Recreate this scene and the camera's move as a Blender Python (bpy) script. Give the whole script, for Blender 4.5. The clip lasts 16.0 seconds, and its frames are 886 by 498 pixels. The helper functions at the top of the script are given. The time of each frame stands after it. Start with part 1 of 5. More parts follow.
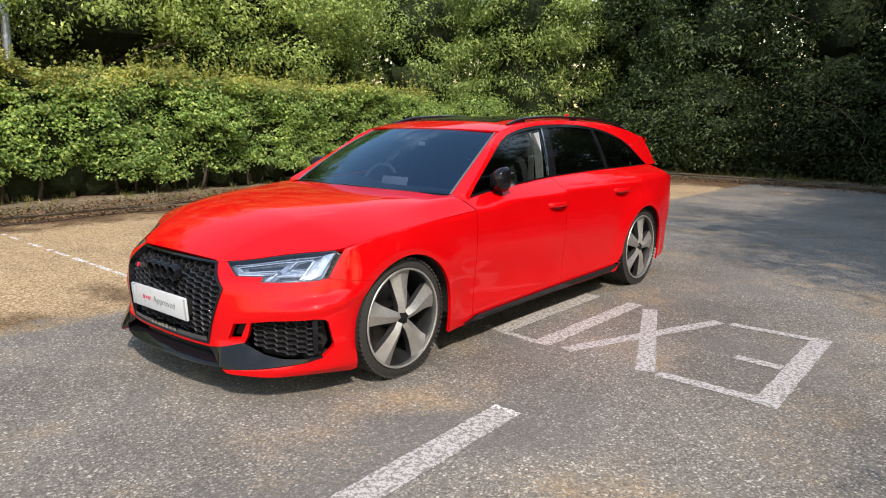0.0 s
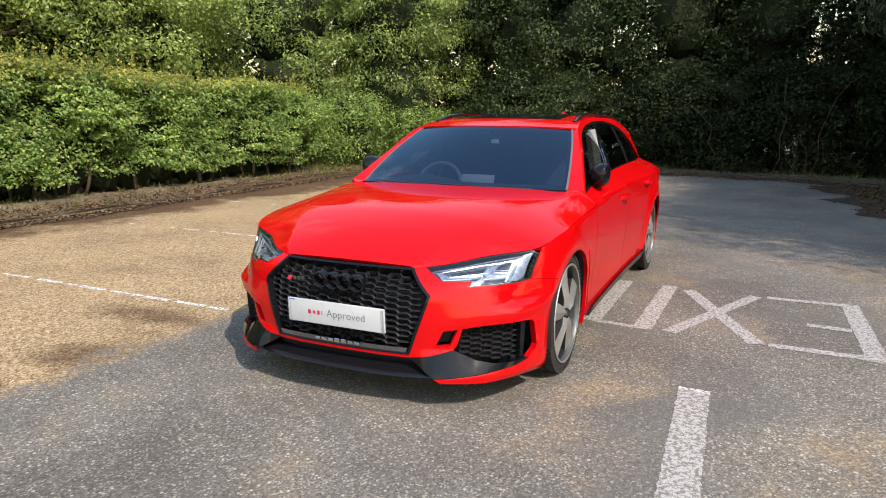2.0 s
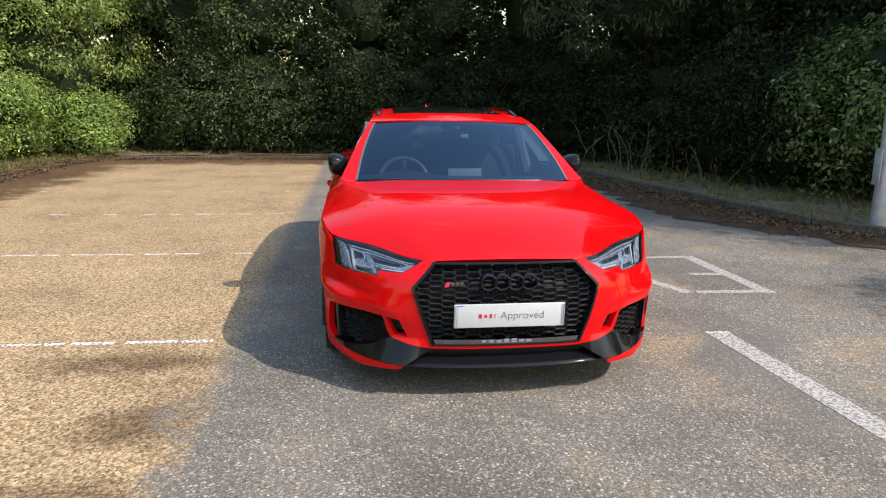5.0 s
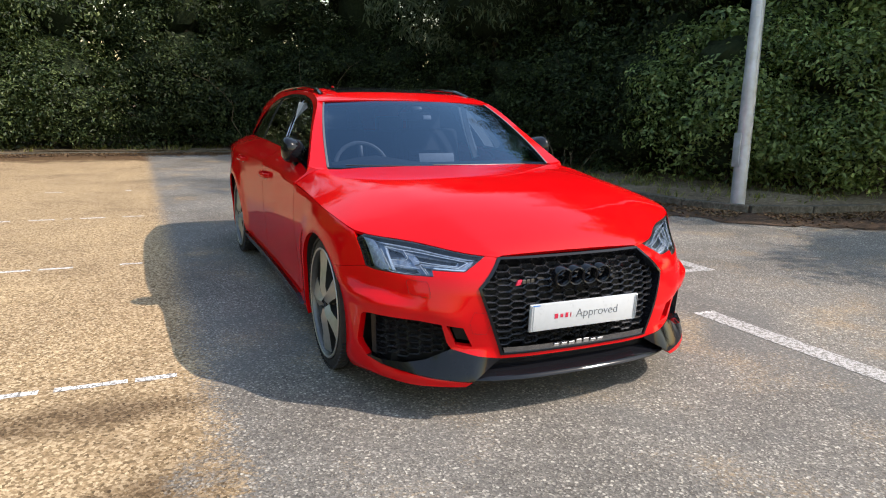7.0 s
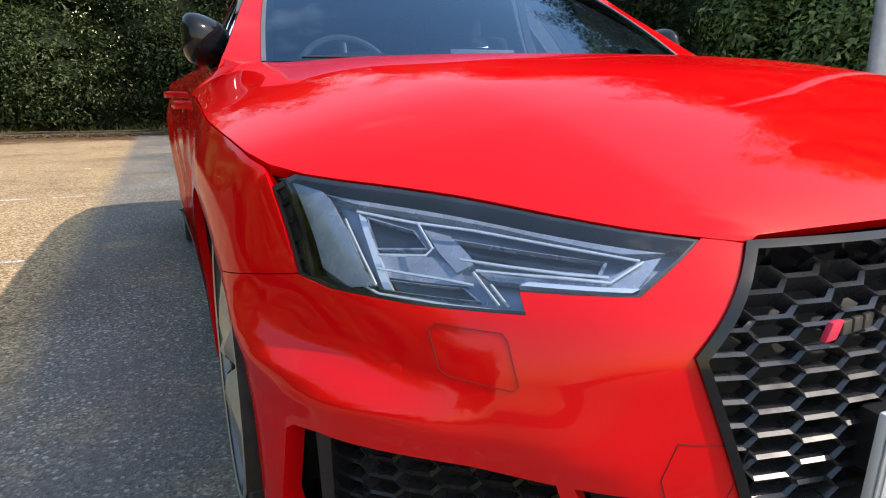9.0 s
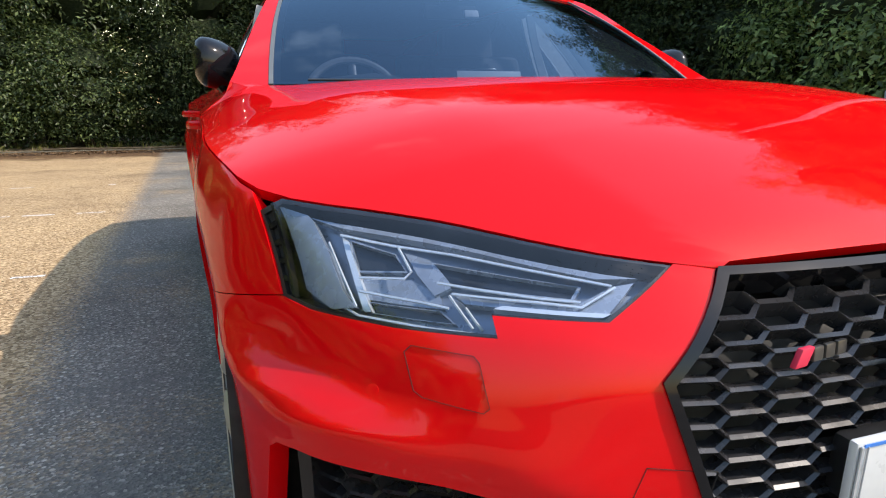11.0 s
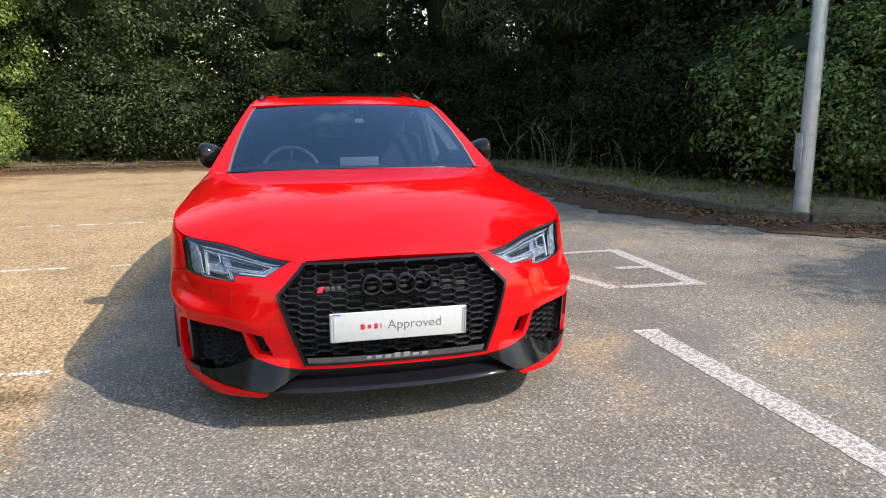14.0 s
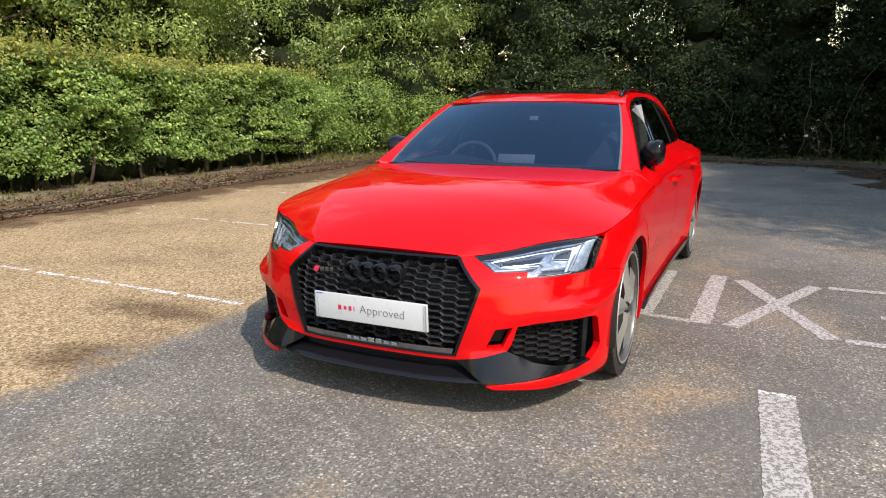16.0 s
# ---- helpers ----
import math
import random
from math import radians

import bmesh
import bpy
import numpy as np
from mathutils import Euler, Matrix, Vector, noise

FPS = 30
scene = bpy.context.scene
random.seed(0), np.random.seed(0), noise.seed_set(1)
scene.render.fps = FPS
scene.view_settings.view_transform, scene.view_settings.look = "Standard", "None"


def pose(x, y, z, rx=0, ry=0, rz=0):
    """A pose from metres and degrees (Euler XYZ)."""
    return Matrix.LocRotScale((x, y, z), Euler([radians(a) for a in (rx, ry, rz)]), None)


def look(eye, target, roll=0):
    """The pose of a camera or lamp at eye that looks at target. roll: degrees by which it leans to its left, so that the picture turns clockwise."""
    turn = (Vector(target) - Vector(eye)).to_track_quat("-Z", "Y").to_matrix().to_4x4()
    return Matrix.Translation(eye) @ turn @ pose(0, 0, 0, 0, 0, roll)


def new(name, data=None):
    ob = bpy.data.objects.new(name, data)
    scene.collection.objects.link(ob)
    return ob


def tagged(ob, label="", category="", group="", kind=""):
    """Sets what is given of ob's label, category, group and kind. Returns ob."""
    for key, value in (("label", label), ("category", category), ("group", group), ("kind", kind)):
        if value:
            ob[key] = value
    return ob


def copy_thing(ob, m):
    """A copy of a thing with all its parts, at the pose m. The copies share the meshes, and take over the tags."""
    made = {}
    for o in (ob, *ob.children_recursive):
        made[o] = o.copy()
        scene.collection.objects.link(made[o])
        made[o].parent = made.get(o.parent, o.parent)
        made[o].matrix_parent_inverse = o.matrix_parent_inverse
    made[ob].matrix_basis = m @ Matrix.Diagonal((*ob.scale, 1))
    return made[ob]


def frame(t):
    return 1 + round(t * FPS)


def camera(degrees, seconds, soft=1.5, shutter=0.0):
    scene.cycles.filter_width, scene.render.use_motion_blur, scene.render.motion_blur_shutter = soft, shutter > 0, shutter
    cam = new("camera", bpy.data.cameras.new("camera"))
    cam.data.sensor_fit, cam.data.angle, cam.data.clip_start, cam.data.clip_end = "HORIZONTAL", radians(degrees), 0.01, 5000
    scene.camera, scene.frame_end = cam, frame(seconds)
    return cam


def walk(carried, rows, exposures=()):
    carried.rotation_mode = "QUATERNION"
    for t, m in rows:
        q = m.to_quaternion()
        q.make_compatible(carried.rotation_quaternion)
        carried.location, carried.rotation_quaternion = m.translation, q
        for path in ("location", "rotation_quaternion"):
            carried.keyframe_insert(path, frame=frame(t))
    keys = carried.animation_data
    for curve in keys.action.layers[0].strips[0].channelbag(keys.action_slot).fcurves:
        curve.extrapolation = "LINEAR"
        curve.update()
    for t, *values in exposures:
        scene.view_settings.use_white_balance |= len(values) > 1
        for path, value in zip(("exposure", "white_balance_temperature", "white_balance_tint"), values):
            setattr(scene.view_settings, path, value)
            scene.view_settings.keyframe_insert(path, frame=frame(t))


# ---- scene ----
cam = camera(65.9, 16.0, 1.1)
PATH = [
    (0, (3.197, -2.473, 1.302), (1.936, -0.963, 0.938), 0.6),
    (0.5, (2.841, -2.714, 1.295), (1.682, -1.126, 0.93), 0.6),
    (1, (2.48, -2.971, 1.299), (1.405, -1.324, 0.935), 0.6),
    (1.5, (2.098, -3.166, 1.306), (1.13, -1.455, 0.937), 0.5),
    (2, (1.726, -3.411, 1.306), (0.905, -1.626, 0.933), 0.3),
    (2.5, (1.352, -3.609, 1.304), (0.702, -1.754, 0.931), 0.2),
    (3, (0.93, -3.713, 1.326), (0.448, -1.81, 0.943), 0.3),
    (3.5, (0.517, -3.834, 1.348), (0.202, -1.898, 0.956), 0.4),
    (4, (0.124, -3.852, 1.322), (-0.017, -1.896, 0.931), 0.2),
    (4.5, (-0.272, -3.867, 1.328), (-0.228, -1.906, 0.937), 0.2),
    (5, (-0.702, -3.829, 1.359), (-0.451, -1.887, 0.952), 0.7),
    (5.2, (-0.841, -3.816, 1.368), (-0.52, -1.887, 0.947), 1.0),
    (7.3, (-1.655, -2.821, 1.16), (-0.839, -1.041, 0.749), 0.8),
    (7.5, (-1.576, -2.638, 1.097), (-0.77, -0.855, 0.683), 0.4),
    (8, (-1.34, -2.203, 0.968), (-0.531, -0.423, 0.549), 0.4),
    (8.5, (-1.13, -1.718, 0.893), (-0.353, 0.074, 0.461), 0.3),
    (9, (-0.953, -1.301, 0.813), (-0.226, 0.508, 0.366), -0.4),
    (9.2, (-0.879, -1.171, 0.784), (-0.164, 0.643, 0.338), -1.3),
    (11.3, (-0.927, -1.435, 0.852), (-0.266, 0.412, 0.466), -0.2),
    (11.5, (-0.977, -1.575, 0.9), (-0.313, 0.274, 0.525), 0.2),
    (12, (-1.055, -2.003, 0.988), (-0.385, -0.157, 0.609), 0.7),
    (12.5, (-1.109, -2.412, 1.059), (-0.429, -0.571, 0.673), 0.5),
    (13, (-1.02, -2.779, 1.162), (-0.354, -0.931, 0.79), -0.2),
    (13.5, (-0.745, -3.085, 1.188), (-0.137, -1.217, 0.811), -0.2),
    (14, (-0.392, -3.317, 1.197), (0.045, -1.404, 0.809), -0.4),
    (14.5, (0.042, -3.43, 1.232), (0.212, -1.474, 0.848), 0.3),
    (15, (0.531, -3.445, 1.244), (0.331, -1.494, 0.852), 0.4),
    (15.5, (1.023, -3.313, 1.259), (0.498, -1.427, 0.851), -0.2),
    (16, (1.4, -3.126, 1.212), (0.566, -1.353, 0.812), -0.1),
]
walk(cam, [(t, look(eye, target, roll)) for t, eye, target, roll in PATH], [(0, .91, 6900, 15), (5, 1.0, 6900, 15), (7.5, 1.16, 6900, 15), (9.2, 1.2, 6900, 15), (11.5, 1.24, 6900, 15), (13.5, 1.22, 6900, 15), (15, 1.01, 6900, 15), (16, .94, 6900, 15)])

# ---- world and sun ----
SUN_DIR = Vector((.84, -.56, 1.0)).normalized()
world = bpy.data.worlds.new("sky")
scene.world = world
world.use_nodes = True
wn, wl = world.node_tree.nodes, world.node_tree.links
wn.clear()
sky = wn.new("ShaderNodeTexSky")
sky.sky_type, sky.sun_disc = "NISHITA", False
sky.sun_elevation = math.asin(SUN_DIR.z)
sky.sun_rotation = math.atan2(SUN_DIR.x, SUN_DIR.y)
sky.altitude, sky.air_density, sky.dust_density, sky.ozone_density = 60, 2.2, 1.0, 4.0
coord, cloud, ramp, mixer = wn.new("ShaderNodeTexCoord"), wn.new("ShaderNodeTexNoise"), wn.new("ShaderNodeValToRGB"), wn.new("ShaderNodeMix")
cloud.inputs["Scale"].default_value, cloud.inputs["Detail"].default_value, cloud.inputs["Roughness"].default_value = 1.9, 8, .55
ramp.color_ramp.elements[0].position, ramp.color_ramp.elements[1].position = .60, .92
mixer.data_type = "RGBA"
mixer.inputs["B"].default_value = (13, 13.4, 14.1, 1)
back, outw = wn.new("ShaderNodeBackground"), wn.new("ShaderNodeOutputWorld")
back.inputs["Strength"].default_value = .145
drift = wn.new("ShaderNodeMapping")
drift.inputs["Location"].default_value = (2.7, 9.1, 1.3)
wl.new(coord.outputs["Generated"], drift.inputs["Vector"])
wl.new(drift.outputs["Vector"], cloud.inputs["Vector"])
wl.new(cloud.outputs["Fac"], ramp.inputs["Fac"])
wl.new(ramp.outputs["Color"], mixer.inputs["Factor"])
wl.new(sky.outputs["Color"], mixer.inputs["A"])
wl.new(mixer.outputs["Result"], back.inputs["Color"])
wl.new(back.outputs["Background"], outw.inputs["Surface"])
sun = new("sun", bpy.data.lights.new("sun", "SUN"))
sun.data.energy, sun.data.angle, sun.data.color = 2.5, radians(.55), (1.0, .94, .84)
sun.matrix_world = look(SUN_DIR * 40, (0, 0, 0))


# ---- materials ----
def material(name, base=(.5, .5, .5), rough=.5, metal=0.0, spec=.5, coat=0.0):
    """A node material; returns it with its nodes, links and shader."""
    m = bpy.data.materials.new(name)
    m.use_nodes = True
    n, l = m.node_tree.nodes, m.node_tree.links
    b = n["Principled BSDF"]
    b.inputs["Base Color"].default_value = (*base, 1)
    b.inputs["Roughness"].default_value = rough
    b.inputs["Metallic"].default_value = metal
    b.inputs["Specular IOR Level"].default_value = spec
    b.inputs["Coat Weight"].default_value = coat
    b.inputs["Coat Roughness"].default_value = .03
    return m, n, l, b


def noise_node(n, l, scale, detail=4, rough=.55, source="Object"):
    c, t = n.new("ShaderNodeTexCoord"), n.new("ShaderNodeTexNoise")
    t.inputs["Scale"].default_value, t.inputs["Detail"].default_value, t.inputs["Roughness"].default_value = scale, detail, rough
    l.new(c.outputs[source], t.inputs["Vector"])
    return t


def ramp_node(n, l, fac, *stops):
    r = n.new("ShaderNodeValToRGB")
    while len(r.color_ramp.elements) < len(stops):
        r.color_ramp.elements.new(.5)
    for e, (p, c) in zip(r.color_ramp.elements, stops):
        e.position, e.color = p, (*c, 1)
    l.new(fac, r.inputs["Fac"])
    return r


def mix_node(n, l, fac, a, b, kind="MIX"):
    x = n.new("ShaderNodeMix")
    x.data_type, x.blend_type = "RGBA", kind
    for socket, v in (("Factor", fac), ("A", a), ("B", b)):
        if isinstance(v, (int, float)):
            x.inputs[socket].default_value = v
        elif isinstance(v, tuple):
            x.inputs[socket].default_value = (*v, 1)
        else:
            l.new(v, x.inputs[socket])
    return x.outputs["Result"]


def bump_node(n, l, b, height, strength=.3, distance=.01):
    k = n.new("ShaderNodeBump")
    k.inputs["Strength"].default_value, k.inputs["Distance"].default_value = strength, distance
    l.new(height, k.inputs["Height"])
    l.new(k.outputs["Normal"], b.inputs["Normal"])


def stony(name, dark, mid, light, grit, stone_share, patch_scale=.7):
    """A bound surface of small stones in a binder, seen close by: stones of 4 to 9 mm, worn patches."""
    m, n, l, b = material(name, mid, .88, spec=.25)
    c = n.new("ShaderNodeTexCoord")
    v = n.new("ShaderNodeTexVoronoi")
    v.inputs["Scale"].default_value = grit
    l.new(c.outputs["Object"], v.inputs["Vector"])
    base = ramp_node(n, l, v.outputs["Color"], (0, dark), (1 - stone_share, mid), (1.0, light))
    v2 = n.new("ShaderNodeTexVoronoi")
    v2.inputs["Scale"].default_value = grit * .43
    l.new(c.outputs["Object"], v2.inputs["Vector"])
    pick = ramp_node(n, l, v2.outputs["Color"], (.76, (0, 0, 0)), (.82, (1, 1, 1)))
    near = ramp_node(n, l, v2.outputs["Distance"], (.28, (1, 1, 1)), (.40, (0, 0, 0)))
    both = mix_node(n, l, 1.0, pick.outputs["Color"], near.outputs["Color"], "MULTIPLY")
    col = mix_node(n, l, both, base.outputs["Color"], light)
    p = noise_node(n, l, patch_scale, 6, .62)
    patch = ramp_node(n, l, p.outputs["Fac"], (.34, (.66, .65, .64)), (.55, (1, 1, 1)), (.75, (1.22, 1.2, 1.15)))
    col = mix_node(n, l, 1.0, col, patch.outputs["Color"], "MULTIPLY")
    l.new(col, b.inputs["Base Color"])
    fine = noise_node(n, l, grit * 1.3, 3)
    h = mix_node(n, l, .5, v.outputs["Distance"], fine.outputs["Fac"])
    bump_node(n, l, b, h, .8, .006)
    return m, n, l, b, col


def ground_material():
    """Worn asphalt that gives way to a tan gravel dressing along a wandering edge."""
    m, n, l, b, grey = stony("asphalt_and_gravel", (.084, .074, .065), (.212, .190, .165), (.52, .47, .395), 126, .30)
    c = n.new("ShaderNodeTexCoord")
    v = n.new("ShaderNodeTexVoronoi")
    v.inputs["Scale"].default_value = 88
    l.new(c.outputs["Object"], v.inputs["Vector"])
    tan = ramp_node(n, l, v.outputs["Color"], (0, (.11, .07, .034)), (.5, (.40, .275, .152)), (1.0, (.78, .60, .385)))
    stain = noise_node(n, l, .85, 7, .66)
    worn = ramp_node(n, l, stain.outputs["Fac"], (.33, (.62, .59, .57)), (.47, (.84, .82, .80)), (.66, (.98, .96, .92)))
    tan = mix_node(n, l, 1.0, tan.outputs["Color"], worn.outputs["Color"], "MULTIPLY")
    oil_n = noise_node(n, l, 7, 9, .82)
    # how far the dressing reaches: its edge runs beside the car, ragged at two scales, with loose stones beyond it
    sep, edge_n, grit_n = n.new("ShaderNodeSeparateXYZ"), noise_node(n, l, 1.5, 7, .72), noise_node(n, l, 60, 3, .6)
    l.new(c.outputs["Object"], sep.inputs["Vector"])

    def maths(op, a_, b_):
        k = n.new("ShaderNodeMath")
        k.operation = op
        for i, q in enumerate((a_, b_)):
            if isinstance(q, (int, float)):
                k.inputs[i].default_value = q
            else:
                l.new(q, k.inputs[i])
        return k.outputs[0]
    front = ramp_node(n, l, maths("MULTIPLY", sep.outputs["Y"], -.5), (.05, (.16, .16, .16)), (.5, (1.5, 1.5, 1.5)))
    rag = front.outputs["Color"]
    reach = maths("ADD", maths("MULTIPLY", sep.outputs["X"], -1.0), maths("MULTIPLY", maths("SUBTRACT", edge_n.outputs["Fac"], .5), rag))
    reach = maths("ADD", reach, maths("MULTIPLY", maths("SUBTRACT", grit_n.outputs["Fac"], .5), .5))
    cover = ramp_node(n, l, maths("SUBTRACT", reach, .95), (.42, (0, 0, 0)), (.56, (1, 1, 1)))
    strewn = noise_node(n, l, 1.3, 5, .6)
    loose = ramp_node(n, l, maths("ADD", strewn.outputs["Fac"], maths("MULTIPLY", maths("SUBTRACT", grit_n.outputs["Fac"], .5), .6)), (.55, (0, 0, 0)), (.78, (.8, .8, .8)))
    # old oil drips near the bay's end
    for cx, cy, rx, ry in ((-1.9, -.2, .75, .22), (-1.62, -.95, .4, .3), (-1.8, -1.6, .6, .3)):
        qx = maths("POWER", maths("ABSOLUTE", maths("MULTIPLY", maths("SUBTRACT", sep.outputs["X"], cx), 1 / rx), 0), 2)
        qy = maths("POWER", maths("ABSOLUTE", maths("MULTIPLY", maths("SUBTRACT", sep.outputs["Y"], cy), 1 / ry), 0), 2)
        far = maths("ADD", maths("ADD", qx, qy), maths("MULTIPLY", oil_n.outputs["Fac"], 1.8))
        oil = ramp_node(n, l, maths("MULTIPLY", far, .5), (.48, (.50, .47, .45)), (.80, (1, 1, 1)))
        tan = mix_node(n, l, 1.0, tan, oil.outputs["Color"], "MULTIPLY")
    lay = noise_node(n, l, .95, 6, .62)
    lay_m = ramp_node(n, l, lay.outputs["Fac"], (.50, (0, 0, 0)), (.62, (.5, .5, .5)))
    grey = mix_node(n, l, lay_m.outputs["Color"], grey, (.132, .126, .118))
    rot_n = noise_node(n, l, 1.1, 8, .75)
    wob = maths("MULTIPLY", maths("SUBTRACT", rot_n.outputs["Fac"], .5), 3.2)
    side_rot = maths("ADD", maths("MULTIPLY", maths("ADD", sep.outputs["X"], 5.45), -1.0), wob)
    back_rot = maths("ADD", maths("SUBTRACT", sep.outputs["Y"], 12.3), wob)
    rot = ramp_node(n, l, maths("MAXIMUM", side_rot, back_rot), (.0, (1, 1, 1)), (.6, (.30, .245, .21)))
    tan = mix_node(n, l, 1.0, tan, rot.outputs["Color"], "MULTIPLY")
    total = mix_node(n, l, 1.0, cover.outputs["Color"], loose.outputs["Color"], "LIGHTEN")
    l.new(mix_node(n, l, total, grey, tan), b.inputs["Base Color"])
    return m


GROUND = ground_material()


def foliage(name, dark, mid, light, glow=(.35, .42, .05), spec=.32):
    m, n, l, b = material(name, mid, .4, spec=spec)
    g = n.new("ShaderNodeNewGeometry")
    r = ramp_node(n, l, g.outputs["Random Per Island"], (0, dark), (.40, mid), (.93, light), (1.0, tuple(min(1, c * 1.35) for c in light)))
    # clump-sized shading put into the leaf colour: noise darkens some patches, brightens others
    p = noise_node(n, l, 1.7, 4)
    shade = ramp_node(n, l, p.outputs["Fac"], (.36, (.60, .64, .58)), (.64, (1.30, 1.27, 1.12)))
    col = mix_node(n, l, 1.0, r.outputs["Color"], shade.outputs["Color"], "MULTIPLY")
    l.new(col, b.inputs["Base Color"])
    tr = n.new("ShaderNodeBsdfTranslucent")
    mixed = mix_node(n, l, .5, col, glow, "MIX")
    l.new(mixed, tr.inputs["Color"])
    s = n.new("ShaderNodeMixShader")
    s.inputs["Fac"].default_value = .45
    l.new(b.outputs["BSDF"], s.inputs[1])
    l.new(tr.outputs["BSDF"], s.inputs[2])
    l.new(s.outputs["Shader"], n["Material Output"].inputs["Surface"])
    return m


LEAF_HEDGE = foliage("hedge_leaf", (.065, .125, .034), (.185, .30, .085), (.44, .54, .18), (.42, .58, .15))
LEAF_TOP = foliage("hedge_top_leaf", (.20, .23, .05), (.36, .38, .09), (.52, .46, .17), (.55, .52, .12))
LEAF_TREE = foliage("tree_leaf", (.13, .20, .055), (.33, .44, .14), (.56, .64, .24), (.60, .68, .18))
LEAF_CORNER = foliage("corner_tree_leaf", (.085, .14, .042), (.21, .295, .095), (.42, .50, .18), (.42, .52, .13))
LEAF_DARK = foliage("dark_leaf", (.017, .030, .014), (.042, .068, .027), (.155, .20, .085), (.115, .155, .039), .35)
# near-black: the shade over the back and right trees is put into this colour
LEAF_SHADED = foliage("shaded_leaf", (.009, .016, .008), (.023, .037, .017), (.09, .12, .055), (.04, .055, .013), .14)
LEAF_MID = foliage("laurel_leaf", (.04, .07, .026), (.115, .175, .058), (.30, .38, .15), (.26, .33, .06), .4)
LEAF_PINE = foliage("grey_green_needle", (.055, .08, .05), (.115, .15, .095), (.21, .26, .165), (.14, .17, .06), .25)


def wood(name, a, b_):
    m, n, l, b = material(name, a, .9, spec=.15)
    t = noise_node(n, l, 14, 6)
    r = ramp_node(n, l, t.outputs["Fac"], (.3, a), (.7, b_))
    l.new(r.outputs["Color"], b.inputs["Base Color"])
    bump_node(n, l, b, t.outputs["Fac"], .7, .02)
    return m


BARK = wood("bark", (.035, .026, .02), (.10, .08, .06))
DRY = wood("dry_stem", (.10, .078, .05), (.26, .21, .14))
# near-black tone that paints the shade inside hedge and crowns
CORE = wood("inner_shade", (.010, .015, .007), (.026, .036, .015))


def mottled(name, a, b_, c_, scale=9, rough=.9, bump=.6):
    m, n, l, b = material(name, a, rough, spec=.2)
    t = noise_node(n, l, scale, 8, .7)
    t2 = noise_node(n, l, scale * .12, 4)
    r = ramp_node(n, l, t.outputs["Fac"], (.3, a), (.5, b_), (.7, c_))
    w = ramp_node(n, l, t2.outputs["Fac"], (.3, (.7, .7, .7)), (.7, (1.2, 1.2, 1.2)))
    l.new(mix_node(n, l, 1.0, r.outputs["Color"], w.outputs["Color"], "MULTIPLY"), b.inputs["Base Color"])
    bump_node(n, l, b, t.outputs["Fac"], bump, .02)
    return m


SOIL = mottled("verge_soil", (.07, .05, .032), (.17, .125, .08), (.32, .26, .175), 13)
LITTER = mottled("leaf_litter", (.028, .018, .012), (.07, .042, .027), (.15, .095, .06), 26)
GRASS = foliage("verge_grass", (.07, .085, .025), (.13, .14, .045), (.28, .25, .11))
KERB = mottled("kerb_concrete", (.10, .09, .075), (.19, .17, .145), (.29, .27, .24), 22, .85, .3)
KERB_DARK = mottled("dark_kerb", (.045, .04, .03), (.10, .088, .068), (.18, .16, .13), 22, .9, .4)
BARK_STREWN = mottled("fallen_leaf", (.06, .035, .02), (.14, .085, .045), (.28, .19, .11), 30)


def worn_paint(name, k):
    """White road paint, chipped and worn; k: how white it has stayed."""
    m, n, l, b = material(name, (.72, .71, .68), .75, spec=.3)
    t = noise_node(n, l, 75, 8, .8)
    t2 = noise_node(n, l, 45, 6, .7)
    both = n.new("ShaderNodeMath")
    both.operation = "ADD"
    l.new(t.outputs["Fac"], both.inputs[0])
    l.new(t2.outputs["Fac"], both.inputs[1])
    r = ramp_node(n, l, both.outputs[0], (.94, (.20, .182, .158)), (1.02, (.42 * k, .41 * k, .385 * k)), (1.13, (.72 * k, .67 * k, .64 * k)))
    l.new(r.outputs["Color"], b.inputs["Base Color"])
    bump_node(n, l, b, t.outputs["Fac"], .5, .004)
    return m


PAINT_LINE = worn_paint("worn_road_paint", .66)
PAINT_THIN = worn_paint("thin_road_paint", 1.15)


def car_paint():
    m, n, l, b = material("red_car_paint", (.62, .003, .005), .5, spec=.0, coat=.64)
    t = noise_node(n, l, 3.0, 4)
    r = ramp_node(n, l, t.outputs["Fac"], (.3, (.56, .0025, .004)), (.7, (.60, .0035, .0055)))
    l.new(r.outputs["Color"], b.inputs["Base Color"])
    b.inputs["Coat Roughness"].default_value = .025
    return m


RED = car_paint()


def fine(name, base, rough, metal=0.0, spec=.5, coat=0.0, scale=40, vary=.12, bump=0.0):
    """A plain finish with a little unevenness in tone and gloss."""
    m, n, l, b = material(name, base, rough, metal, spec, coat)
    t = noise_node(n, l, scale, 5)
    lo, hi = tuple(c * (1 - vary) for c in base), tuple(min(1, c * (1 + vary)) for c in base)
    r = ramp_node(n, l, t.outputs["Fac"], (.3, lo), (.7, hi))
    l.new(r.outputs["Color"], b.inputs["Base Color"])
    g = ramp_node(n, l, t.outputs["Fac"], (.3, (rough * .85,) * 3), (.7, (min(1, rough * 1.2),) * 3))
    l.new(g.outputs["Color"], b.inputs["Roughness"])
    if bump:
        bump_node(n, l, b, t.outputs["Fac"], bump, .003)
    return m


